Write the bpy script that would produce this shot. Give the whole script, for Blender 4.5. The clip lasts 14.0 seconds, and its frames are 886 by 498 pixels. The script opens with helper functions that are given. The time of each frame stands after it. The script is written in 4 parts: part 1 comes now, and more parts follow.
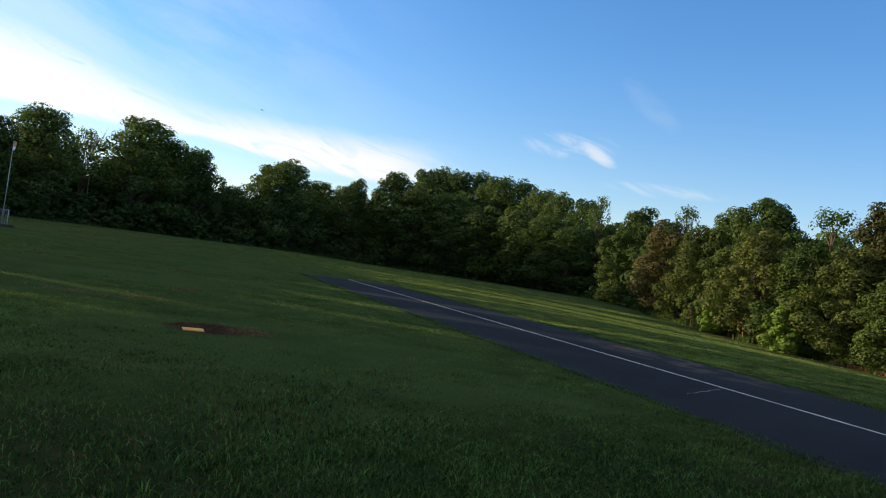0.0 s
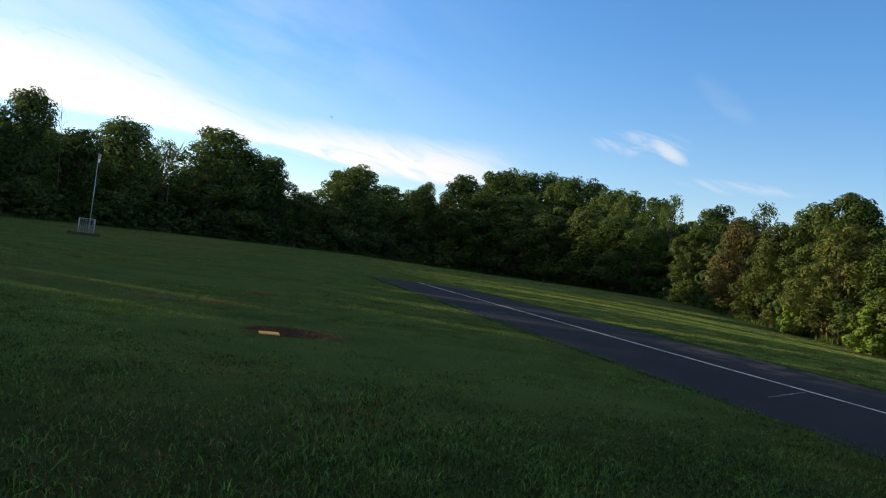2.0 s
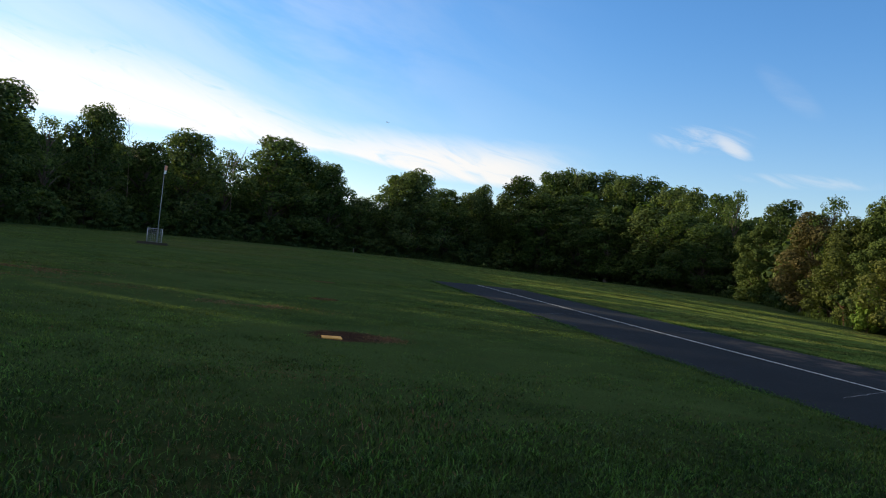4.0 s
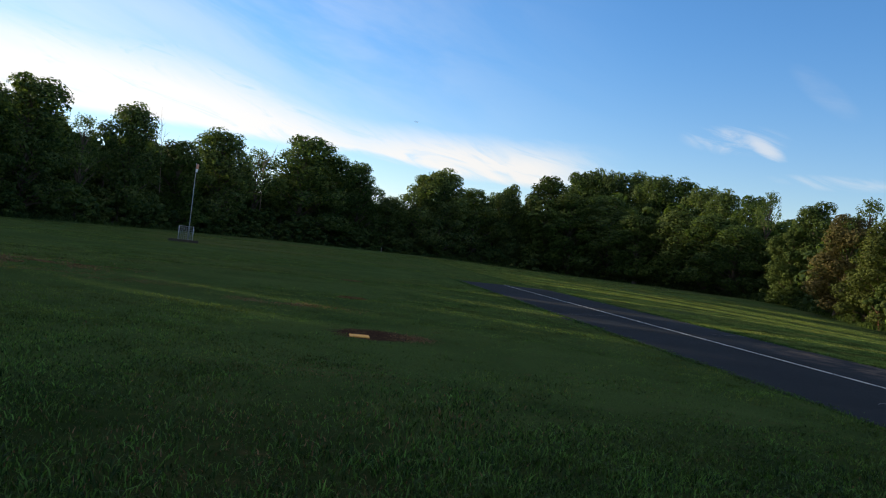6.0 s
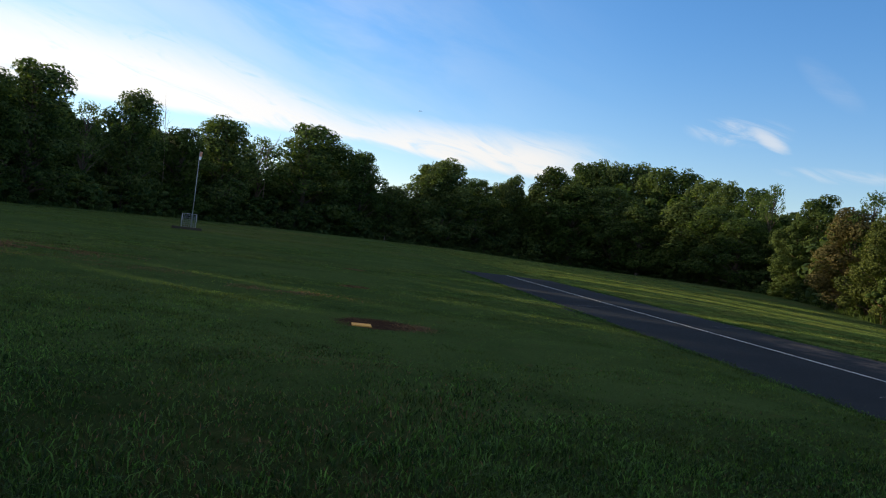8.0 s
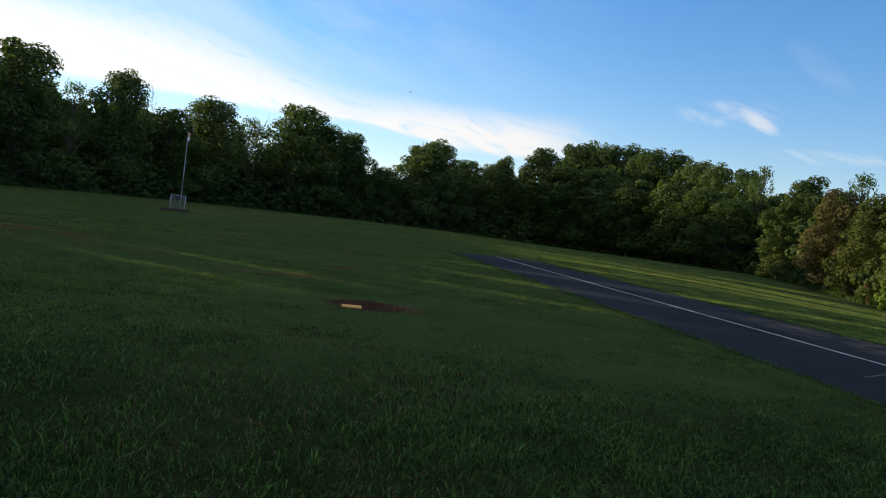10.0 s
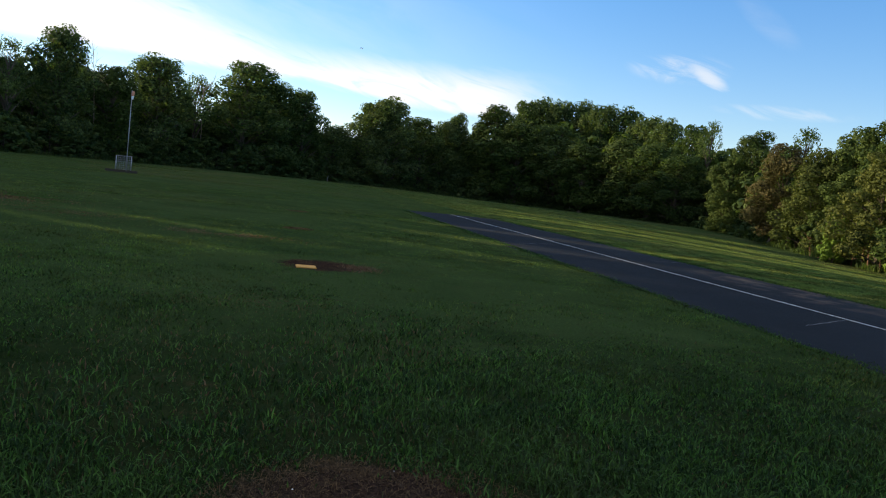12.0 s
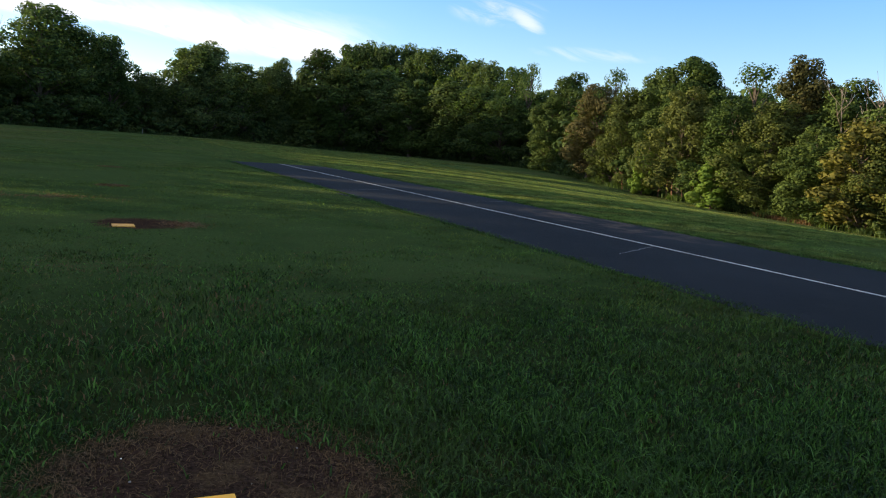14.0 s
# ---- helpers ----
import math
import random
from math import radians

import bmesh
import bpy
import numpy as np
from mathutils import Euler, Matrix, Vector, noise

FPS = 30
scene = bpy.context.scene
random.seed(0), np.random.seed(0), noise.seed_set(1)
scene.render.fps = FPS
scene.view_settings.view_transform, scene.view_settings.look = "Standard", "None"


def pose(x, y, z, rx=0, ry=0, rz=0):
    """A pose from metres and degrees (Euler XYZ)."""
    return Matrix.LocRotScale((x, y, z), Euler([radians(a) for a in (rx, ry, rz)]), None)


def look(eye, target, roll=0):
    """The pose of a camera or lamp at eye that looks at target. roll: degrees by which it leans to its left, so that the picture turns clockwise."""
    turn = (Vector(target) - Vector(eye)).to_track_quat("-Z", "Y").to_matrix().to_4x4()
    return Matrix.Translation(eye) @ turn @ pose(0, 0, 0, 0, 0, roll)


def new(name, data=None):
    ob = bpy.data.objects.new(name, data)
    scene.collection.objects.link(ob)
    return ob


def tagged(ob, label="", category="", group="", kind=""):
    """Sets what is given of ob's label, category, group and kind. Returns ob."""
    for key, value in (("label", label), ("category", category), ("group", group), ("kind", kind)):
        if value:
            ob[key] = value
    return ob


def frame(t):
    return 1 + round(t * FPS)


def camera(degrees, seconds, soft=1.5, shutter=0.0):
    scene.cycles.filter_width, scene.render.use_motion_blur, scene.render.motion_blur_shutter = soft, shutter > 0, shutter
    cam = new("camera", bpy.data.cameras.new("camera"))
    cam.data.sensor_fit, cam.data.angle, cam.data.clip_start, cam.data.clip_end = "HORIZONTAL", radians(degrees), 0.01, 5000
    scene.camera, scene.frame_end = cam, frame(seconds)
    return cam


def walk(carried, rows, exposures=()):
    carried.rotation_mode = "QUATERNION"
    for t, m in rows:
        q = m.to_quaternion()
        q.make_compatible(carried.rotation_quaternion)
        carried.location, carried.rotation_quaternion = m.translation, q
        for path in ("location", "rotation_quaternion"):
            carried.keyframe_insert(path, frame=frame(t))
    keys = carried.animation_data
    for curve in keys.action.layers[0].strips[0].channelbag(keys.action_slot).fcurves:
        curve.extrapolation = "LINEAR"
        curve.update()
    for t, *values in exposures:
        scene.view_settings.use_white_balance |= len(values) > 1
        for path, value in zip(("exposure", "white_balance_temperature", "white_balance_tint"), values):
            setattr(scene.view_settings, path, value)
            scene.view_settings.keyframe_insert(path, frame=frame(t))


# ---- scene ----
cam = camera(60.0, 14.0, soft=1.15)
EYE, NECK, EXPO = 1.7, 0.18, 1.0


def head(pitch, roll, yaw):
    """The camera on a turning head: NECK metres ahead of the axis."""
    return pose(-NECK * math.sin(radians(yaw)), NECK * math.cos(radians(yaw)) - NECK, EYE, pitch, roll, yaw)


PATH = [
    (0.0, head(91.39, -7.99, -0.14)),
    (0.5, head(91.66, -7.64, 1.33)),
    (1.0, head(90.97, -7.86, 2.62)),
    (1.5, head(90.73, -7.92, 4.23)),
    (2.0, head(90.88, -7.26, 5.05)),
    (2.5, head(90.77, -6.93, 6.28)),
    (3.0, head(90.49, -6.59, 7.41)),
    (3.5, head(90.54, -6.26, 8.46)),
    (6.0, head(90.31, -6.65, 11.50)),
    (6.5, head(89.99, -6.65, 11.46)),
    (7.0, head(89.76, -6.91, 11.60)),
    (9.5, head(88.70, -7.38, 11.55)),
    (10.0, head(88.23, -7.11, 10.97)),
    (10.5, head(87.77, -6.94, 10.47)),
    (11.0, head(87.18, -6.72, 9.80)),
    (11.5, head(86.40, -6.57, 8.87)),
    (12.0, head(85.52, -6.43, 7.54)),
    (12.5, head(84.78, -6.20, 5.84)),
    (13.0, head(84.20, -5.70, 3.50)),
    (13.5, head(83.58, -5.13, 0.13)),
    (14.0, head(82.74, -4.49, -5.10)),
]
walk(cam, PATH, [(0.0, EXPO), (3.0, EXPO - 0.06), (7.0, EXPO - 0.15), (10.5, EXPO - 0.08), (12.5, EXPO + 0.15), (14.0, EXPO + 0.3)])

# ---- sky and sun ----
SUN_AZ, SUN_EL = -72.0, 10.2          # degrees; azimuth from +y, to the right
sun_dir = Vector((math.sin(radians(SUN_AZ)) * math.cos(radians(SUN_EL)), math.cos(radians(SUN_AZ)) * math.cos(radians(SUN_EL)), math.sin(radians(SUN_EL))))
sun = new("sun", bpy.data.lights.new("sun", "SUN"))
sun.data.energy, sun.data.angle, sun.data.color = 5.0, radians(0.5), (1.0, 0.81, 0.52)
sun.matrix_world = look(sun_dir * 100, (0, 0, 0))


class Nodes:
    """A small writer of node trees."""

    def __init__(self, tree):
        self.tree = tree
        tree.nodes.clear()

    def add(self, kind, **inputs):
        n = self.tree.nodes.new(kind)
        for key, value in inputs.items():
            if hasattr(n, key) and key not in n.inputs:
                setattr(n, key, value)
            else:
                self.put(n.inputs[key.replace("_", " ") if key not in n.inputs else key], value)
        return n

    def put(self, socket, value):
        if isinstance(value, bpy.types.NodeSocket):
            self.tree.links.new(value, socket)
        else:
            socket.default_value = value

    def math(self, op, a, b=0.0, c=0.0, clamp=False):
        n = self.tree.nodes.new("ShaderNodeMath")
        n.operation, n.use_clamp = op, clamp
        for s, v in zip(n.inputs, (a, b, c)):
            self.put(s, v)
        return n.outputs[0]

    def ramp(self, value, lo, hi, out_lo=0.0, out_hi=1.0):
        n = self.tree.nodes.new("ShaderNodeMapRange")
        n.interpolation_type = "SMOOTHSTEP"
        for s, v in zip(n.inputs, (value, lo, hi, out_lo, out_hi)):
            self.put(s, v)
        return n.outputs[0]

    def mix(self, fac, a, b, blend="MIX"):
        n = self.tree.nodes.new("ShaderNodeMix")
        n.data_type, n.blend_type = "RGBA", blend
        self.put(n.inputs[0], fac), self.put(n.inputs[6], a), self.put(n.inputs[7], b)
        return n.outputs[2]

    def noise(self, vector, scale, detail=4.0, rough=0.55, distort=0.0):
        n = self.tree.nodes.new("ShaderNodeTexNoise")
        if vector is not None:
            self.put(n.inputs["Vector"], vector)
        self.put(n.inputs["Scale"], scale), self.put(n.inputs["Detail"], detail)
        self.put(n.inputs["Roughness"], rough), self.put(n.inputs["Distortion"], distort)
        return n.outputs[0]

    def vec(self, x, y, z):
        n = self.tree.nodes.new("ShaderNodeCombineXYZ")
        for s, v in zip(n.inputs, (x, y, z)):
            self.put(s, v)
        return n.outputs[0]


def build_sky():
    world = bpy.data.worlds.new("sky")
    scene.world = world
    world.use_nodes = True
    w = Nodes(world.node_tree)
    sky = w.add("ShaderNodeTexSky", sky_type="NISHITA")
    sky.sun_disc, sky.sun_elevation, sky.sun_rotation = False, radians(SUN_EL), radians(SUN_AZ)
    sky.air_density, sky.dust_density, sky.ozone_density = 1.0, 0.05, 3.0
    xyz = w.add("ShaderNodeSeparateXYZ", Vector=w.add("ShaderNodeTexCoord").outputs["Generated"])
    x, y, z = xyz.outputs
    az = w.math("MULTIPLY", w.math("ARCTAN2", x, y), 57.296)
    el = w.math("MULTIPLY", w.math("ARCSINE", z), 57.296)
    # high cirrus: a long streak that sinks and narrows to the right
    wind = w.vec(w.math("MULTIPLY", az, 0.035), w.math("MULTIPLY_ADD", az, 0.045, w.math("MULTIPLY", el, 0.16)), 0.0)
    big = w.noise(wind, 1.3, 5.0, 0.6, 0.6)
    fine = w.noise(wind, 4.5, 6.0, 0.65, 1.2)
    wob = w.math("MULTIPLY_ADD", w.math("SUBTRACT", big, 0.5), 2.2, w.math("MULTIPLY", w.math("SUBTRACT", fine, 0.5), 1.6))
    floor_el = w.ramp(az, -19.0, -9.0, 6.7, 5.6)
    high = w.ramp(az, -33.0, -17.0, 11.6, 8.3)
    lift = w.math("ADD", el, wob)
    soft = w.ramp(az, -40.0, -10.0, 3.0, 1.3)
    below = w.ramp(w.math("SUBTRACT", w.math("MULTIPLY_ADD", wob, 0.35, el), floor_el), -0.25, 0.45)
    above = w.ramp(w.math("SUBTRACT", lift, high), w.math("MULTIPLY", soft, -1.0), soft, 1.0, 0.0)
    streak = w.math("MULTIPLY", w.math("MULTIPLY", below, above), w.ramp(az, -6.0, 2.0, 1.0, 0.0))
    grain = w.math("ADD", fine, w.ramp(az, -40.0, -14.0, 0.15, 0.07))
    streak = w.math("MULTIPLY", streak, w.ramp(grain, 0.36, 0.62, 0.28, 1.0))
    # thin veil above the streak, thinning out to the right
    veil = w.math("MULTIPLY", w.ramp(az, -45.0, 4.0, 0.42, 0.0), w.ramp(big, 0.3, 0.65))
    veil = w.math("MULTIPLY", veil, w.ramp(w.math("SUBTRACT", lift, high), -1.0, 1.0))
    veil = w.math("MULTIPLY", veil, w.ramp(el, 14.0, 30.0, 1.0, 0.2))
    # one small bright wisp and its faint trail
    a2, e2 = w.math("SUBTRACT", az, 10.3), w.math("SUBTRACT", el, 9.75)
    u = w.math("ADD", w.math("MULTIPLY", a2, 0.89), w.math("MULTIPLY", e2, -0.46))
    v = w.math("ADD", w.math("MULTIPLY", a2, 0.46), w.math("MULTIPLY", e2, 0.89))
    r2 = w.math("ADD", w.math("POWER", w.math("DIVIDE", u, 1.6), 2.0), w.math("POWER", w.math("DIVIDE", v, 0.48), 2.0))
    wisp = w.math("MULTIPLY", w.ramp(w.math("ADD", r2, w.math("MULTIPLY", w.math("SUBTRACT", fine, 0.5), 2.5)), 0.0, 1.6, 0.62, 0.0), 1.0)
    r3 = w.math("ADD", w.math("POWER", w.math("DIVIDE", w.math("ADD", a2, 2.0), 4.0), 2.0), w.math("POWER", w.math("DIVIDE", w.math("ADD", e2, -0.4), 1.2), 2.0))
    trail = w.math("MULTIPLY", w.ramp(r3, 0.0, 1.0, 0.5, 0.0), w.ramp(fine, 0.42, 0.7))
    r4 = w.math("ADD", w.math("POWER", w.math("DIVIDE", w.math("ADD", az, -15.0), 6.0), 2.0), w.math("POWER", w.math("DIVIDE", w.math("ADD", el, -7.6), 0.6), 2.0))
    low = w.math("MULTIPLY", w.ramp(r4, 0.0, 1.0, 0.30, 0.0), w.ramp(fine, 0.35, 0.65))
    r5 = w.math("ADD", w.math("POWER", w.math("DIVIDE", w.math("ADD", w.math("MULTIPLY", w.math("ADD", az, -13.7), 0.8), w.math("MULTIPLY", w.math("ADD", el, -13.5), -0.6)), 3.2), 2.0), w.math("POWER", w.math("DIVIDE", w.math("ADD", w.math("MULTIPLY", w.math("ADD", az, -13.7), 0.6), w.math("MULTIPLY", w.math("ADD", el, -13.5), 0.8)), 1.0), 2.0))
    low = w.math("MAXIMUM", low, w.math("MULTIPLY", w.ramp(r5, 0.0, 1.0, 0.09, 0.0), w.ramp(fine, 0.3, 0.65, 0.3, 1.0)))
    # pale bank low over the wood
    bank = w.math("MULTIPLY", w.ramp(el, 1.5, 5.2, 0.5, 0.0), w.ramp(az, -30.0, 0.0, 1.0, 0.1))
    veil = w.math("MAXIMUM", veil, bank)
    cloud = w.math("MAXIMUM", w.math("MAXIMUM", streak, veil), w.math("MAXIMUM", wisp, w.math("MAXIMUM", trail, low)), clamp=True)
    near_sun = w.ramp(az, -50.0, 10.0, 1.06, 0.90)
    white = w.mix(1.0, w.vec(*CLOUD), w.vec(near_sun, near_sun, near_sun), "MULTIPLY")
    deep = w.add("ShaderNodeHueSaturation", Color=sky.outputs[0], Saturation=1.12).outputs[0]
    deep = w.mix(1.0, deep, w.mix(w.ramp(el, 5.0, 19.0), (0.96, 0.85, 0.92, 1), (0.79, 0.86, 1.00, 1)), "MULTIPLY")
    # thin high cloud added overhead, out of view, to whiten the fill light
    dome = w.vec(w.math("MULTIPLY", x, 1.0), w.math("MULTIPLY", y, 1.6), z)
    thin = w.math("MULTIPLY", w.ramp(el, 24.0, 42.0, 0.0, 0.85), w.ramp(w.noise(dome, 3.0, 5.0, 0.6, 0.5), 0.3, 0.6))
    cloud = w.math("MAXIMUM", cloud, thin)
    colour = w.mix(w.math("MULTIPLY", cloud, 0.92), deep, white)
    bg = w.add("ShaderNodeBackground", Color=colour, Strength=SKY)
    w.tree.links.new(bg.outputs[0], w.add("ShaderNodeOutputWorld").inputs[0])


CLOUD, SKY = (4.1, 3.95, 3.8), 0.14
build_sky()


# ---- the lie of the land: l runs across the runway, s along it ----
RUN = Vector((-0.324, 0.946))
ACROSS = Vector((0.946, 0.324))


def place(l, s):
    return ACROSS.x * l + RUN.x * s, ACROSS.y * l + RUN.y * s


def bearing(az, d):
    return d * math.sin(radians(az)), d * math.cos(radians(az))


def smooth(v):
    v = np.clip(v, 0.0, 1.0)
    return v * v * (3 - 2 * v)


def land(x, y):
    """Height of the ground: level, falling away past the runway, rising a little far ahead."""
    l, s = ACROSS.x * x + ACROSS.y * y, RUN.x * x + RUN.y * y
    fall = -3.4 * smooth((l - 15.5) / 55.0) / (1 + np.exp((s - 80.0) / 22.0))
    rise = 0.5 * smooth((y - 70.0) / 90.0) * smooth((50.0 - l) / 30.0)
    return fall + rise


# ---- materials ----
def material(name, rough=0.8, spec=0.3):
    m = bpy.data.materials.new(name)
    m.use_nodes = True
    n = Nodes(m.node_tree)
    out = n.add("ShaderNodeOutputMaterial")
    shader = n.add("ShaderNodeBsdfPrincipled", Roughness=rough)
    shader.inputs["Specular IOR Level"].default_value = spec
    n.tree.links.new(shader.outputs[0], out.inputs[0])
    return m, n, shader, out


def bump(n, shader, height, strength, distance):
    b = n.add("ShaderNodeBump", Strength=strength, Distance=distance, Height=height)
    n.tree.links.new(b.outputs[0], shader.inputs["Normal"])


def plain(name, colour, rough=0.6, metal=0.0, scale=8.0, vary=0.25):
    """Paint, wood or metal with blotches and fine grain."""
    m, n, shader, _ = material(name, rough)
    at = n.add("ShaderNodeTexCoord").outputs["Object"]
    blotch, grain = n.noise(at, scale, 4.0), n.noise(at, scale * 14, 3.0)
    k = n.math("MULTIPLY_ADD", n.math("ADD", blotch, grain), vary, 1.0 - vary)
    n.put(shader.inputs["Base Color"], n.mix(1.0, (*colour, 1), n.vec(k, k, k), "MULTIPLY"))
    n.put(shader.inputs["Metallic"], metal)
    bump(n, shader, grain, 0.15, 0.01)
    return m


# worn earth round the marker slabs: across, along, radius
BARE = [(0.58, 3.64, 1.06), (0.72, 14.55, 1.0), (0.4, 23.9, 0.5), (0.5, 34.6, 0.55)]


def worn(n, x, y):
    """How bare the ground is, 0 to 1, round the marker slabs."""
    l = n.math("ADD", n.math("MULTIPLY", x, ACROSS.x), n.math("MULTIPLY", y, ACROSS.y))
    s = n.math("ADD", n.math("MULTIPLY", x, RUN.x), n.math("MULTIPLY", y, RUN.y))
    total = 0.0
    for cl, cs, r in BARE:
        dl, ds = n.math("SUBTRACT", l, cl), n.math("SUBTRACT", s, cs)
        d = n.math("SQRT", n.math("ADD", n.math("MULTIPLY", dl, dl), n.math("MULTIPLY", ds, ds)))
        total = n.math("MAXIMUM", total, n.math("SUBTRACT", 1.0, n.math("DIVIDE", d, r)))
    return total


def turf_material():
    m, n, shader, _ = material("turf", 1.0, 0.0)
    at = n.add("ShaderNodeNewGeometry").outputs["Position"]
    xyz = n.add("ShaderNodeSeparateXYZ", Vector=at)
    x, y = xyz.outputs[0], xyz.outputs[1]
    field, patch = n.noise(at, 0.035, 4.0, 0.6), n.noise(at, 0.25, 5.0, 0.6, 0.4)
    tuft, blade = n.noise(at, 2.6, 5.0, 0.65), n.noise(at, 38.0, 3.0, 0.7)
    c = n.mix(n.ramp(patch, 0.3, 0.7), (0.044, 0.080, 0.026, 1), (0.072, 0.114, 0.038, 1))
    # thatch and shade between longer blades painted dark at the flying station, short paler sward beyond
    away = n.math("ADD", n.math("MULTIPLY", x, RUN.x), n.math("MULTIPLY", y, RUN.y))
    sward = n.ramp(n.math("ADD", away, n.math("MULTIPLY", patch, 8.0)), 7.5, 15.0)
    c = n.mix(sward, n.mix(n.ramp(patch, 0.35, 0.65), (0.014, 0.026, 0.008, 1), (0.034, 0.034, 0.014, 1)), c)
    c = n.mix(n.ramp(field, 0.45, 0.68, 0.0, 0.7), c, (0.110, 0.108, 0.044, 1))
    c = n.mix(n.ramp(tuft, 0.55, 0.8, 0.0, 0.45), c, (0.085, 0.078, 0.032, 1))
    # dark noise specks paint in the shade of gaps between blades
    c = n.mix(n.ramp(blade, 0.3, 0.75, 0.65, 0.0), c, (0.014, 0.024, 0.009, 1))
    bare = n.math("ADD", worn(n, x, y), n.math("MULTIPLY", n.math("SUBTRACT", tuft, 0.5), 0.9))
    earth = n.mix(n.ramp(blade, 0.3, 0.7), (0.016, 0.011, 0.009, 1), (0.058, 0.036, 0.026, 1))
    straw = n.mix(n.ramp(blade, 0.35, 0.7), (0.045, 0.030, 0.017, 1), (0.11, 0.075, 0.042, 1))
    earth = n.mix(n.ramp(tuft, 0.48, 0.68), earth, straw)
    c = n.mix(n.ramp(bare, 0.05, 0.35), c, earth)
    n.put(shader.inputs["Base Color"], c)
    bump(n, shader, n.math("ADD", n.math("MULTIPLY", tuft, 0.8), n.math("MULTIPLY", blade, 0.5)), 0.9, 0.09)
    return m


def asphalt_material():
    m, n, shader, _ = material("asphalt", 0.95, 0.06)
    at = n.add("ShaderNodeNewGeometry").outputs["Position"]
    wide, mid, grit = n.noise(at, 0.18, 5.0, 0.6), n.noise(at, 1.4, 5.0, 0.65), n.noise(at, 90.0, 2.0, 0.6)
    c = n.mix(n.ramp(wide, 0.3, 0.7), (0.0095, 0.0128, 0.0168, 1), (0.016, 0.0208, 0.027, 1))
    c = n.mix(n.ramp(mid, 0.5, 0.8, 0.0, 0.5), c, (0.032, 0.034, 0.038, 1))
    c = n.mix(n.ramp(grit, 0.35, 0.7, 0.4, 0.0), c, (0.015, 0.015, 0.017, 1))
    # red silt washed over the far half of the tarmac
    p = n.add("ShaderNodeSeparateXYZ", Vector=at)
    cx, cy = place(13.3, 18.3)
    dl = n.math("ADD", n.math("MULTIPLY", n.math("SUBTRACT", p.outputs[0], cx), ACROSS.x), n.math("MULTIPLY", n.math("SUBTRACT", p.outputs[1], cy), ACROSS.y))
    ds = n.math("ADD", n.math("MULTIPLY", n.math("SUBTRACT", p.outputs[0], cx), RUN.x), n.math("MULTIPLY", n.math("SUBTRACT", p.outputs[1], cy), RUN.y))
    r = n.math("ADD", n.math("POWER", n.math("DIVIDE", dl, 1.5), 2.0), n.math("POWER", n.math("DIVIDE", ds, 5.0), 2.0))
    silt = n.math("MULTIPLY", n.ramp(r, 0.1, 1.2, 1.0, 0.0), n.ramp(mid, 0.42, 0.65))
    c = n.mix(n.math("MULTIPLY", silt, 0.6), c, (0.12, 0.090, 0.072, 1))
    n.put(shader.inputs["Base Color"], c)
    bump(n, shader, n.math("ADD", grit, mid), 0.3, 0.01)
    return m


def line_material():
    m, n, shader, _ = material("road_paint", 0.7, 0.3)
    at = n.add("ShaderNodeNewGeometry").outputs["Position"]
    wear, fine = n.noise(at, 1.1, 5.0, 0.7), n.noise(at, 22.0, 3.0, 0.7)
    gone = n.ramp(n.math("ADD", n.math("MULTIPLY", wear, 0.6), n.math("MULTIPLY", fine, 0.5)), 0.5, 0.68)
    n.put(shader.inputs["Base Color"], n.mix(gone, (0.50, 0.49, 0.47, 1), (0.17, 0.17, 0.17, 1)))
    bump(n, shader, fine, 0.2, 0.004)
    return m


def leaf_material(name, dark, light, dry=None, rough=0.75, gloss=0.08, through_leaf=0.20, mottle=0.0, skew=1.0):
    """Foliage: leaf by leaf and tree by tree variation, and a little light passing through."""
    m, n, shader, out = material(name, rough, gloss)
    geo = n.add("ShaderNodeNewGeometry")
    tree = n.add("ShaderNodeObjectInfo").outputs["Random"]
    big = n.noise(geo.outputs["Position"], 0.35, 3.0, 0.6)
    c = n.mix(n.math("POWER", geo.outputs["Random Per Island"], skew), (*dark, 1), (*light, 1))
    c = n.mix(n.ramp(big, 0.4, 0.7, 0.0, 0.6), c, (*(dry or light), 1))
    k = n.math("MULTIPLY_ADD", tree, 0.5, 0.75)
    c = n.mix(1.0, c, n.vec(k, n.math("MULTIPLY_ADD", tree, 0.35, 0.82), k), "MULTIPLY")
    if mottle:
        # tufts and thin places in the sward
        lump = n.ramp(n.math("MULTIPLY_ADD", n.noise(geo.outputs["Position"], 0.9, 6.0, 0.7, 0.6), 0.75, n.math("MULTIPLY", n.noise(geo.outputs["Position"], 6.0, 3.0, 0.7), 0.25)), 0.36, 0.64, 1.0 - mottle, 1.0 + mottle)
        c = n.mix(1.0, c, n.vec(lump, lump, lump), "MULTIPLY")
    n.put(shader.inputs["Base Color"], c)
    thin = n.add("ShaderNodeBsdfTranslucent", Color=n.mix(1.0, c, (1.1, 1.2, 0.55, 1), "MULTIPLY"))
    both = n.add("ShaderNodeMixShader")
    n.put(both.inputs[0], through_leaf), n.put(both.inputs[1], shader.outputs[0]), n.put(both.inputs[2], thin.outputs[0])
    n.tree.links.new(both.outputs[0], out.inputs[0])
    return m


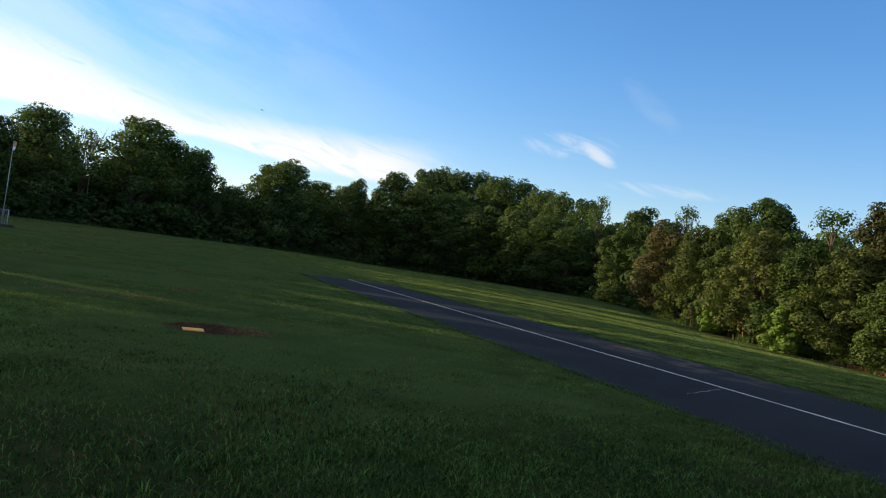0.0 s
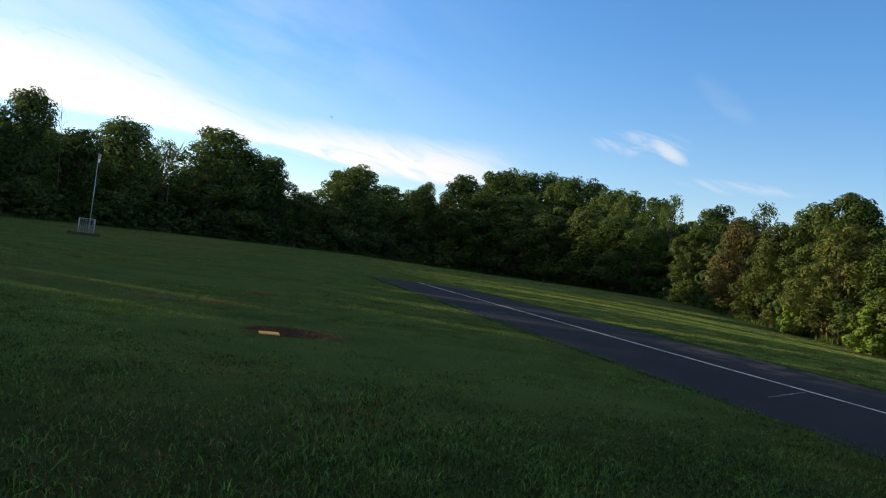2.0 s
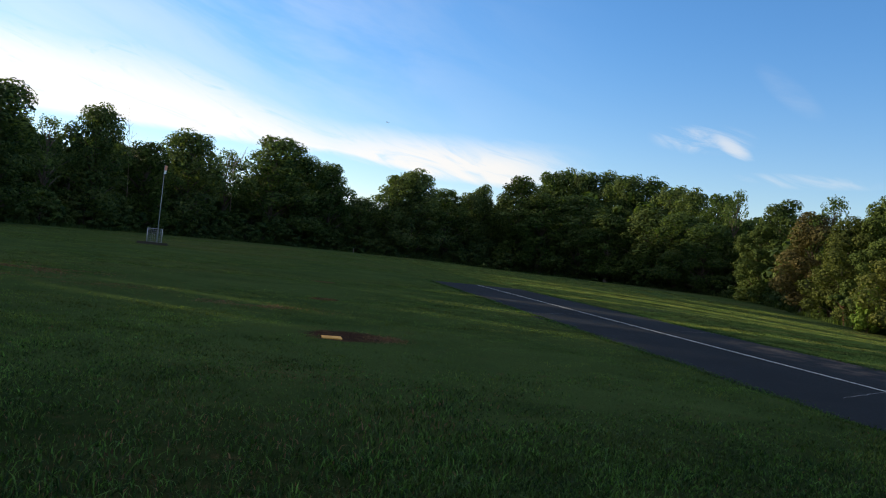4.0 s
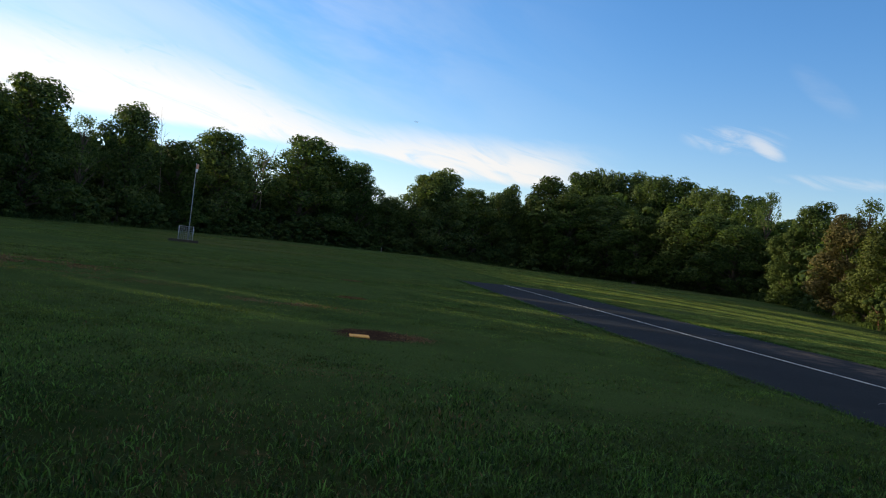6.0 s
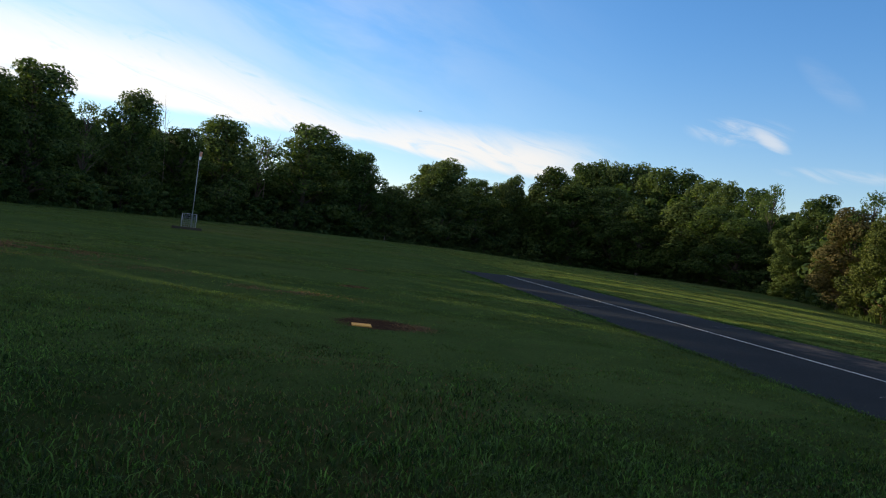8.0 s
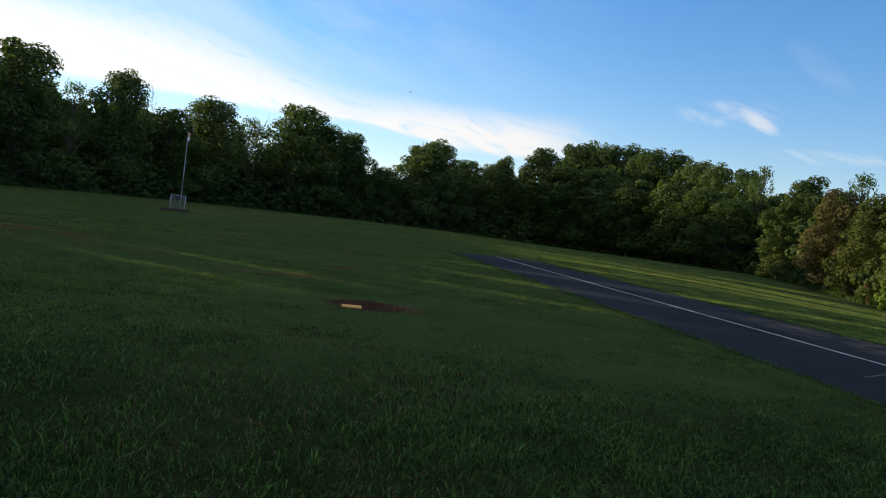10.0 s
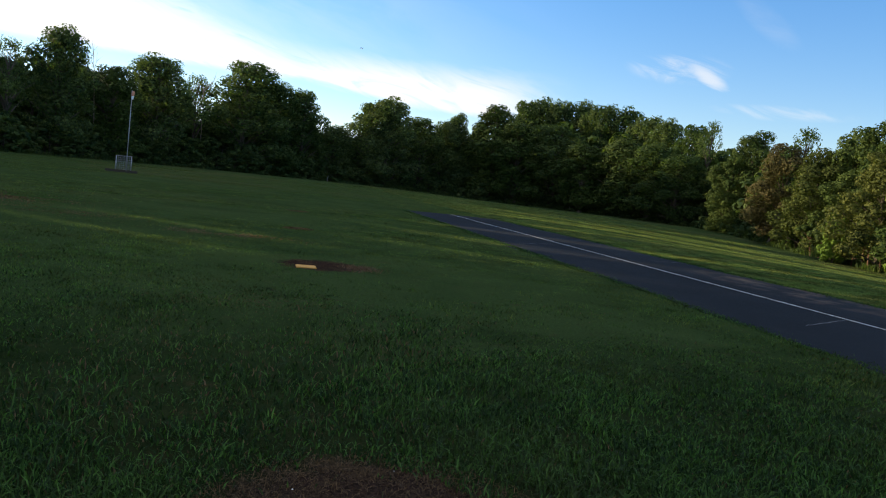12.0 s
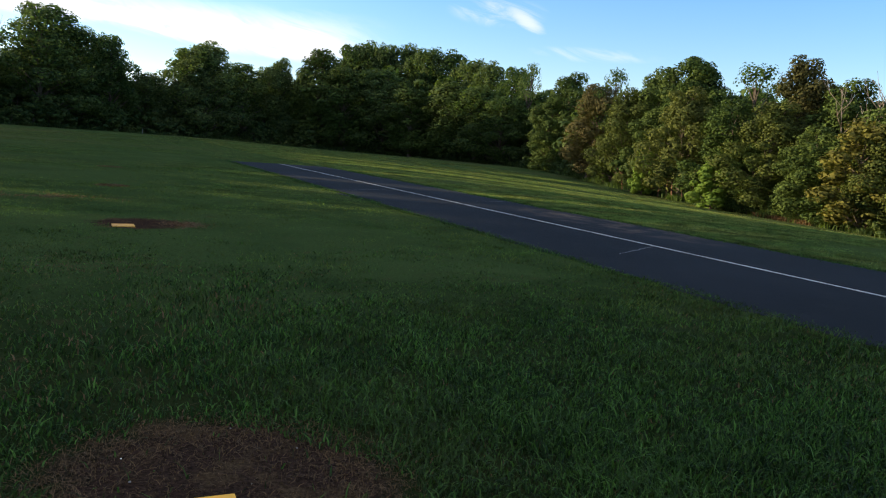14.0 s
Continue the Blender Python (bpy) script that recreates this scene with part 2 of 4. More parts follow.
def bark_material(name, dark, light):
    m, n, shader, _ = material(name, 0.9, 0.15)
    at = n.add("ShaderNodeTexCoord").outputs["Object"]
    tall = n.add("ShaderNodeMapping", Vector=at)
    tall.inputs["Scale"].default_value = (6, 6, 0.8)
    rib, spot = n.noise(tall.outputs[0], 1.5, 6.0, 0.7), n.noise(at, 0.8, 3.0)
    c = n.mix(n.ramp(rib, 0.35, 0.65), (*dark, 1), (*light, 1))
    n.put(shader.inputs["Base Color"], n.mix(n.ramp(spot, 0.4, 0.7, 0.0, 0.4), c, (*dark, 1)))
    bump(n, shader, rib, 0.8, 0.05)
    return m


CRACK = plain("crack_filler", (0.12, 0.12, 0.125), 0.8, 0.0, 6.0, 0.4)
TURF, ASPHALT, LINE = turf_material(), asphalt_material(), line_material()
LEAF = leaf_material("leaf_green", (0.022, 0.047, 0.020), (0.124, 0.172, 0.050), (0.084, 0.114, 0.036), through_leaf=0.42, skew=1.6)
# leaf_green copied darker and less translucent: deep shade of grove and maples put in
LEAF_SHADED = leaf_material("leaf_shaded", (0.009, 0.024, 0.007), (0.074, 0.106, 0.022), through_leaf=0.10)
LEAF_OLIVE = leaf_material("leaf_olive", (0.018, 0.030, 0.009), (0.096, 0.114, 0.026))
LEAF_BROWN = leaf_material("leaf_brown", (0.026, 0.028, 0.011), (0.098, 0.084, 0.030), (0.070, 0.072, 0.024))
LEAF_YELLOW = leaf_material("leaf_yellowing", (0.045, 0.045, 0.012), (0.150, 0.140, 0.030), (0.115, 0.112, 0.026))
LEAF_BRIGHT = leaf_material("leaf_bright", (0.050, 0.095, 0.014), (0.125, 0.185, 0.030))
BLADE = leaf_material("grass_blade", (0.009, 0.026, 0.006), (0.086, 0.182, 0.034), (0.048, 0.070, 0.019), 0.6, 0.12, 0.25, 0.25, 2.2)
# yellower than grass_blade, and paler to paint in sky-lit tips and sun streaks
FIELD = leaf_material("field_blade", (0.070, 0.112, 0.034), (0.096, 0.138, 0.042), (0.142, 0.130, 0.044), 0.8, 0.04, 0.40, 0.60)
STRAW = leaf_material("dry_grass", (0.048, 0.029, 0.017), (0.185, 0.112, 0.062))
BARK = bark_material("bark", (0.055, 0.042, 0.032), (0.14, 0.115, 0.09))
BARK_PALE = bark_material("bark_pale", (0.14, 0.11, 0.085), (0.28, 0.23, 0.18))
BARK_RED = bark_material("bark_red", (0.11, 0.062, 0.04), (0.24, 0.135, 0.085))
STEEL = plain("galvanised_steel", (0.36, 0.37, 0.38), 0.5, 0.4)
TIMBER = plain("weathered_timber", (0.045, 0.036, 0.028), 0.9)
GREY_MESH = plain("grey_panel", (0.24, 0.25, 0.26), 0.65, 0.2)
SOCK = plain("faded_orange_cloth", (0.62, 0.26, 0.16), 0.85)
YELLOW_DARKER = plain("darker_yellow_paint", (0.56, 0.29, 0.055), 0.75, 0.0, 9.0, 0.45)
YELLOW = plain("yellow_paint", (0.78, 0.40, 0.035), 0.6, 0.0, 5.0, 0.3)
STONE = plain("grey_stone", (0.22, 0.20, 0.18), 0.85)
WHITE = plain("white_paint", (0.78, 0.77, 0.74), 0.5)
RED = plain("red_paint", (0.55, 0.06, 0.03), 0.45)


# ---- mesh helpers ----
def mesh_of(name, verts, faces, mat):
    me = bpy.data.meshes.new(name)
    me.from_pydata(verts, [], faces)
    me.materials.append(mat)
    me.update()
    return me


def part(name, bm, mat, parent=None, label=""):
    me = bpy.data.meshes.new(name)
    bm.to_mesh(me)
    bm.free()
    me.materials.append(mat)
    ob = new(name, me)
    ob.parent = parent
    return tagged(ob, label)


def box(bm, size, at=(0, 0, 0), turn=(0, 0, 0), bevel=0.0):
    made = bmesh.ops.create_cube(bm, size=1.0)["verts"]
    bmesh.ops.scale(bm, vec=size, verts=made)
    if bevel:
        edges = list({e for v in made for e in v.link_edges})
        made = [v for f in bmesh.ops.bevel(bm, geom=edges, offset=bevel, segments=2, affect="EDGES", profile=0.7)["faces"] for v in f.verts] + [v for v in made if v.is_valid]
        made = list(set(made))
    bmesh.ops.transform(bm, matrix=pose(*at, *turn), verts=made)
    return made


def tube(path, radii, sides=7):
    """Vertices and faces of a tapered round bar along a path."""
    verts, faces = [], []
    for i, p in enumerate(path):
        a, b = Vector(path[max(i - 1, 0)]), Vector(path[min(i + 1, len(path) - 1)])
        q = (b - a).to_track_quat("Z", "Y")
        for k in range(sides):
            t = 2 * math.pi * k / sides
            verts.append(tuple(Vector(p) + q @ Vector((math.cos(t) * radii[i], math.sin(t) * radii[i], 0))))
    for i in range(len(path) - 1):
        for k in range(sides):
            a, b = i * sides + k, i * sides + (k + 1) % sides
            faces.append((a, b, b + sides, a + sides))
    faces.append(tuple(range(sides))[::-1])
    faces.append(tuple(range((len(path) - 1) * sides, len(path) * sides)))
    return verts, faces


def tubes(name, bars, mat, parent=None, label="", sides=7):
    verts, faces = [], []
    for path, radii in bars:
        v, f = tube(path, radii, sides)
        faces += [tuple(i + len(verts) for i in q) for q in f]
        verts += v
    me = mesh_of(name, verts, faces, mat)
    for p in me.polygons:
        p.use_smooth = True
    ob = new(name, me)
    ob.parent = parent
    return tagged(ob, label)


# ---- ground, runway ----
def build_ground():
    n = 190
    t = np.linspace(-1, 1, n)
    axis = 55 * np.sinh(t * 4.4) / np.sinh(1.0)
    axis = axis * 2600 / axis[-1]
    gx, gy = np.meshgrid(axis, axis + 30, indexing="ij")
    gz = land(gx, gy)
    rough = np.array([noise.noise(Vector((a * 0.12, b * 0.12, 0))) for a, b in zip(gx.ravel(), gy.ravel())]).reshape(gx.shape)
    l = ACROSS.x * gx + ACROSS.y * gy
    gz = gz + 0.05 * rough * (np.abs(l - 11.5) > 6) * (np.hypot(gx, gy) > 8)
    verts = np.stack([gx, gy, gz], -1).reshape(-1, 3).tolist()
    faces = [(i * n + j, (i + 1) * n + j, (i + 1) * n + j + 1, i * n + j + 1) for i in range(n - 1) for j in range(n - 1)]
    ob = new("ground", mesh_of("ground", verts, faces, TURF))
    for p in ob.data.polygons:
        p.use_smooth = True
    tagged(ob, "mown grass field with yellowed and bare patches", "ground", kind="structure")


L0, L1, LC, S0, S1 = 7.6, 14.4, 11.02, -60.0, 51.2


def build_runway():
    """A strip of tarmac with ragged edges; the painted line is a part of it."""
    rng = random.Random(4)
    steps = int((S1 - S0) / 0.45)
    verts, faces = [], []
    top = 0.014
    for i in range(steps + 1):
        s = S0 + (S1 - S0) * i / steps
        a = L0 + 0.30 * noise.noise(Vector((s * 0.22, 3, 0))) + 0.14 * noise.noise(Vector((s * 1.3, 8, 0))) + rng.uniform(-0.03, 0.03)
        b = L1 + 0.35 * noise.noise(Vector((s * 0.2, 13, 0))) + 0.16 * noise.noise(Vector((s * 1.1, 18, 0))) + rng.uniform(-0.03, 0.03)
        for l, z in ((a, -0.06), (a + 0.03, top - 0.008), (a + 0.10, top), (LC, top + 0.016), (b - 0.10, top), (b - 0.03, top - 0.008), (b, -0.06)):
            x, y = place(l, s)
            verts.append((x, y, z))
    for i in range(steps):
        for k in range(6):
            a = i * 7 + k
            faces.append((a, a + 1, a + 8, a + 7))
    faces.append(tuple(range(7))[::-1])
    faces.append(tuple(range(steps * 7, steps * 7 + 7)))
    runway = tagged(new("runway", mesh_of("runway", verts, faces, ASPHALT)), "dark worn asphalt model runway with a white centre line", "runway", kind="structure")
    verts, faces = [], []
    steps = 220
    for i in range(steps + 1):
        s = S0 + (S1 - 0.15 - S0) * i / steps
        off = 0.03 * noise.noise(Vector((s * 0.1, 40, 0)))
        half = 0.046 + 0.012 * noise.noise(Vector((s * 2.1, 50, 0)))
        for l in (LC - half + off, LC + half + off):
            x, y = place(l, s)
            verts.append((x, y, top + 0.020))
    faces = [(2 * i, 2 * i + 1, 2 * i + 3, 2 * i + 2) for i in range(steps)]
    line = new("centre_line", mesh_of("centre_line", verts, faces, LINE))
    line.parent = runway
    tagged(line, "thin worn white painted line")
    # short pale cross marks where the tarmac has cracked
    for la, sa, lb, sb, wide in ((9.1, 11.8, 11.0, 13.1, 0.05), (8.2, 27.0, 10.4, 28.6, 0.05), (12.4, 24.5, 14.6, 25.4, 0.05)):
        verts = []
        for k in range(13):
            f = k / 12
            j = 0.10 * noise.noise(Vector((k * 0.7, sa, 0)))
            for side in (-1, 1):
                l, t = la + (lb - la) * f, sa + (sb - sa) * f + j + side * wide / 2 * (1 - 0.6 * abs(2 * f - 1))
                x, y = place(l, t)
                verts.append((x, y, top + 0.005 + 0.016 * (1 - abs(l - LC) / 3.5)))
        crack = new("crack_mark", mesh_of("crack_mark", verts, [(2 * k, 2 * k + 1, 2 * k + 3, 2 * k + 2) for k in range(12)], CRACK))
        crack.parent = runway
        tagged(crack, "pale crack across the tarmac")


build_ground()
build_runway()


# ---- trees ----
def tree_parts(seed, lobes, leaves, leaf, low=0.12, spread=1.0, sparse=0.0, tip=0.5, girth=0.30, limbs=1.0):
    """Trunk bars and leaf cards of a tree 1 high and about 0.3 in radius: limbs reach out to lobes of leaves.
    low: where the crown begins. sparse: how open it is. tip: 0 a dome, 1 a spire."""
    rng = random.Random(seed)
    bars, centres = [], []
    bend = (rng.uniform(-0.05, 0.05), rng.uniform(-0.05, 0.05))

    def spine(h):
        return Vector((bend[0] * math.sin(h * 2.6), bend[1] * math.sin(h * 2.1), h))

    top = 0.86
    bars.append(([tuple(spine(top * i / 7)) for i in range(8)], [0.022 * (1 - 0.85 * (i / 7) ** 0.8) + 0.002 for i in range(8)]))
    for k in range(lobes):
        h = low + (0.95 - low) * ((k + rng.random()) / lobes) ** 0.9
        rel = (h - low) / (1 - low)
        wide = (1 - max(0.0, rel - 0.45) ** 2 * 2.4) * (0.72 + 0.28 * math.sin(math.pi * rel)) * (1 - tip * rel * 0.6) * 0.9 * girth * spread
        turn = k * 2.39996 + rng.uniform(-0.5, 0.5)
        out = wide * rng.uniform(0.35, 1.12)
        c = spine(min(h, 0.9)) + Vector((math.cos(turn) * out, math.sin(turn) * out, (h - min(h, 0.9)) + rng.uniform(-0.02, 0.02)))
        size = rng.uniform(0.050, 0.118) * (1.10 - 0.25 * rel) * (girth / 0.3) ** 0.7
        centres.append((c, size))
        if rng.random() > limbs:
            continue
        foot = spine(max(0.05, min(h, 0.9) - 0.10 - out * 0.5))
        mid = foot.lerp(c, 0.5) + Vector((0, 0, 0.02))
        bars.append(([tuple(foot), tuple(mid), tuple(c)], [0.008 * (1.1 - 0.6 * rel), 0.005 * (1.1 - 0.6 * rel), 0.0015]))
    verts, faces = [], []
    each = max(1, leaves // lobes)
    for c, size in centres:
        squash = rng.uniform(0.68, 0.95)
        for _ in range(int(each * (size / (0.085 * (girth / 0.3) ** 0.7)) ** 2 * (1 - sparse * rng.random()))):
            d = Vector((rng.gauss(0, 1), rng.gauss(0, 1), rng.gauss(0.25, 1))).normalized()
            wob = 1 + 0.35 * noise.noise(d * 2.2 + c * 9)
            r = size * wob * (rng.random() ** (0.16 if sparse < 0.3 else 0.45))
            p = c + Vector((d.x * r, d.y * r, d.z * r * squash))
            up = (d + Vector((rng.gauss(0, 0.28), rng.gauss(0, 0.28), rng.gauss(0.2, 0.28)))).normalized()
            q = up.to_track_quat("Z", "Y")
            a = rng.uniform(0, 6.283)
            k = leaf * rng.uniform(0.6, 1.35)
            e1 = q @ Vector((math.cos(a), math.sin(a), 0)) * k
            e2 = q @ Vector((-math.sin(a), math.cos(a), 0)) * k * rng.uniform(0.45, 0.7)
            i = len(verts)
            fold = up * k * 0.25
            verts += [tuple(p - e1 - fold), tuple(p + e2 - fold * 0.2), tuple(p + e1 - fold), tuple(p - e2 + fold * 0.4)]
            faces += [(i, i + 1, i + 3), (i + 1, i + 2, i + 3)]
    # bring the crown to a height of 1 and a radius of 0.3
    v = np.array(verts)
    kz, kr = 1 / np.percentile(v[:, 2], 99.7), girth / np.percentile(np.hypot(v[:, 0], v[:, 1]), 94)
    verts = (v * (kr, kr, kz)).tolist()
    bars = [([(p[0] * kr, p[1] * kr, p[2] * kz) for p in path], radii) for path, radii in bars]
    return bars, verts, faces


KINDS = {}


def kind(name, mat, seed, label, bark=None, **shape):
    """Keeps the trunk and crown meshes of one kind of tree; tree() sets them up as often as needed."""
    bars, verts, faces = tree_parts(seed, **shape)
    tv, tf = [], []
    for path, radii in bars:
        v, f = tube(path, radii, 5)
        tf += [tuple(i + len(tv) for i in q) for q in f]
        tv += v
    KINDS[name] = (mesh_of("trunk", tv, tf, bark or BARK), mesh_of("crown", verts, faces, mat), label, shape.get("girth", 0.30))


def tree(name, x, y, height, radius, rng, group, what="tree", label="", category="tree"):
    """One tree: an Empty at its foot with trunk and crown. radius: of the crown, in metres."""
    trunk, crown, text, girth = KINDS[name]
    base = new(what)
    k = radius / girth
    base.matrix_basis = pose(x, y, float(land(x, y)) - 0.05, 0, 0, rng.uniform(0, 360)) @ Matrix.Diagonal((k, k, height, 1))
    tagged(base, label or text, category, group)
    for piece, me in (("trunk", trunk), ("crown", crown)):
        new(piece, me).parent = base
    return base


kind("oak", LEAF, 11, "broad green oak at the edge of the wood", lobes=66, leaves=16224, leaf=0.0112, sparse=0.28)
kind("oak_b", LEAF, 12, "full-crowned green tree at the edge of the wood", lobes=59, leaves=16224, leaf=0.0112, low=0.08, tip=0.3, sparse=0.15)
kind("maple", LEAF_SHADED, 13, "dense dark green maple at the edge of the wood", lobes=73, leaves=16224, leaf=0.0112, low=0.10)
kind("brown_tree", LEAF_BROWN, 14, "tree with browning leaves at the edge of the grove", lobes=45, leaves=19227, leaf=0.0098, low=0.14, tip=0.4)
kind("grove_oak", LEAF_SHADED, 41, "broad green tree in the grove past the runway", lobes=47, leaves=19604, leaf=0.0098, low=0.10)
kind("grove_ash", LEAF_SHADED, 42, "full-crowned green tree in the grove past the runway", lobes=43, leaves=19604, leaf=0.0098, low=0.08, tip=0.3)
kind("grove_maple", LEAF_OLIVE, 43, "olive-green maple in the grove past the runway", lobes=49, leaves=19981, leaf=0.0098, low=0.08)
kind("open_tree", LEAF, 15, "thin-crowned tree with sky showing through", lobes=30, leaves=3400, leaf=0.0115, low=0.42, sparse=0.6, tip=0.1)
kind("tall_tree", LEAF, 16, "tall narrow green tree in the wood", lobes=63, leaves=15210, leaf=0.0112, low=0.15, tip=0.6)
kind("back_tree", LEAF, 17, "dark green tree standing deeper in the wood", lobes=52, leaves=1495, leaf=0.039, low=0.10, limbs=0.4)
kind("shade_tree", LEAF, 27, "dark green tree of the wood beside the field", lobes=63, leaves=884, leaf=0.058, low=0.06, tip=0.3, limbs=0.3)
kind("lid_tree", LEAF, 28, "high-crowned tree added to cut sun streaks short", lobes=30, leaves=900, leaf=0.05, low=0.68, tip=0.2, limbs=0.4)
kind("bush", LEAF, 18, "dark green bush at the edge of the wood", lobes=20, leaves=1200, leaf=0.058, low=0.04, tip=0.2, girth=0.68)
kind("bright_bush", LEAF_BRIGHT, 19, "bright green young tree in front of the grove", lobes=34, leaves=5200, leaf=0.030, low=0.03, tip=0.4, girth=0.42)
kind("yellow_tree", LEAF_YELLOW, 20, "yellow-green tree with thin drooping leaves", lobes=40, leaves=5600, leaf=0.018, low=0.12, tip=0.5, sparse=0.3)

EDGE = ((-150, 95), (-110, 92), (-80, 90), (-60, 88), (-45, 97), (-30, 140), (-18, 165), (-7, 182), (1, 178), (8, 163), (12, 151), (15, 124), (17, 112), (22.5, 95), (28, 84), (36, 74), (50, 66), (65, 62))
SKYLINE = ((-60, 8.0), (-43, 7.0), (-40, 7.4), (-37, 5.6), (-34, 6.4), (-31, 5.0), (-28, 5.8), (-25.6, 3.2), (-22, 6.2), (-18, 4.6), (-15.8, 3.2), (-12, 4.9), (-8, 4.3), (-4, 5.0), (0, 5.9), (5, 5.8), (10, 5.3), (14, 5.0), (18, 5.0), (22, 6.4), (26, 6.0), (30, 6.2), (34, 5.6), (45, 6.5))


def along(table, az):
    return float(np.interp(az, [p[0] for p in table], [p[1] for p in table]))


def height_for(x, y, elevation):
    """The height that brings a tree's top to that elevation as seen from the flying line."""
    return math.hypot(x, y) * math.tan(radians(elevation)) + EYE - float(land(x, y))


# slits set between unseen western crowns to cast sun streaks: metres across the sun's way, half width,
# the height of the added growth that closes the slit below, and of the added tall trees whose crowns close it above
SLITS = ((-82, 0.0), (12.0, 0.16, 11.8, 24.0), (15.4, 0.08, 12.6, 24.0), (19.4, 0.16, 12.8, 25.0), (25.5, 0.2, 11.5, 26.0), (33.0, 0.45, 10.0, 26.5), (39.8, 1.5, 0, 0), (46.5, 1.8, 0, 0), (53.0, 1.8, 0, 0), (60.5, 2.0, 0, 0), (70, 0.6))
rng = random.Random(21)
# bearing, elevation of the top, metres behind the wood's edge, crown radius, kind
WOOD_LEFT = ((-46.5, 9.2, 2, 6.0, "oak"), (-43.6, 7.6, 4, 4.2, "oak_b"), (-40.7, 8.4, 2, 5.6, "oak_b"), (-37.3, 6.5, 4, 3.4, "open_tree"), (-34.3, 7.7, 3, 4.6, "oak"),
             (-31.3, 5.7, 2, 4.6, "maple"), (-28.3, 6.9, 3, 6.0, "oak"), (-25.6, 6.0, 8, 4.6, "open_tree"), (-22.4, 7.3, 4, 7.6, "oak_b"), (-20.2, 6.2, 4, 5.6, "oak"), (-18.2, 5.9, 3, 4.6, "oak_b"))
WOOD_MIDDLE = ((-15.9, 3.7, 4, 5.0, "oak"), (-13.4, 5.6, 4, 5.4, "oak_b"), (-12.0, 6.15, 2, 6.6, "oak"), (-9.6, 5.0, 4, 5.4, "oak_b"), (-7.7, 5.0, 6, 4.4, "oak"), (-6.9, 5.6, 6, 4.2, "tall_tree"),
               (-3.9, 6.5, 5, 6.4, "maple"), (-2.2, 5.4, 0, 6.2, "maple"), (0.4, 5.5, 2, 6.8, "oak_b"), (2.6, 4.3, -3, 5.6, "maple"), (5.0, 5.0, 0, 6.4, "maple"), (7.4, 4.9, 0, 6.2, "oak"), (9.3, 4.3, 0, 5.2, "oak_b"))
WOOD_RIDGE = ((-2.2, 7.0, 26, 5.4, "oak_b"), (-0.9, 7.3, 26, 6.2, "oak"), (0.7, 7.25, 24, 5.6, "oak_b"), (2.1, 7.4, 26, 6.0, "oak"), (3.6, 7.25, 22, 5.6, "oak_b"), (5.4, 7.2, 24, 5.8, "oak"),
              (6.9, 6.7, 20, 5.2, "oak_b"), (8.3, 6.6, 18, 5.0, "oak"), (9.9, 6.4, 16, 5.0, "oak_b"), (11.4, 6.8, 12, 3.6, "open_tree"))
GROVE_BACK = ((13.8, 6.3, 8, 4.6, "grove_oak"), (17.5, 6.8, 8, 3.4, "open_tree"), (20.0, 6.9, 8, 3.8, "grove_oak"), (22.0, 7.7, 7, 4.2, "grove_ash"), (23.2, 7.6, 8, 4.0, "grove_oak"), (26.3, 7.6, 8, 4.6, "open_tree"),
              (29.6, 8.0, 6, 4.2, "brown_tree"), (32.0, 6.6, 8, 3.8, "grove_oak"), (36.5, 6.6, 6, 4.2, "grove_oak"), (40.5, 7.4, 6, 4.6, "grove_ash"), (45.0, 7.4, 6, 4.6, "grove_oak"))
GROVE_FRONT = ((13.2, 4.2, 2, 4.2, "grove_ash"), (15.8, 5.6, 0, 5.0, "brown_tree"), (18.2, 5.4, 1, 4.5, "grove_maple"), (19.75, 1.5, -5.5, 1.6, "bright_bush"), (20.4, 4.4, 2, 3.4, "grove_oak"), (22.4, 5.7, 0, 4.4, "grove_maple"),
               (24.6, 0.85, -5.5, 2.1, "bright_bush"), (25.3, 5.0, 1, 4.0, "grove_ash"), (28.4, 5.0, 1, 4.3, "grove_maple"), (27.0, 2.4, -1, 2.3, "grove_oak"), (30.8, 3.6, 0, 3.4, "grove_ash"), (33.0, 3.4, 1, 3.6, "grove_oak"), (34.0, 4.1, -1, 3.2, "yellow_tree"),
               (36.5, 4.4, 1, 3.6, "grove_maple"), (39.5, 4.6, 1, 3.6, "grove_oak"))
for rows, group in ((WOOD_LEFT, "trees of the wood"), (WOOD_MIDDLE, "trees of the wood"), (WOOD_RIDGE, "trees of the wood"), (GROVE_BACK, "trees of the grove"), (GROVE_FRONT, "trees of the grove")):
    for az, el, back, radius, name in rows:
        x, y = bearing(az, along(EDGE, az) + back)
        tree(name, x, y, height_for(x, y, el), radius * 1.14, rng, group)

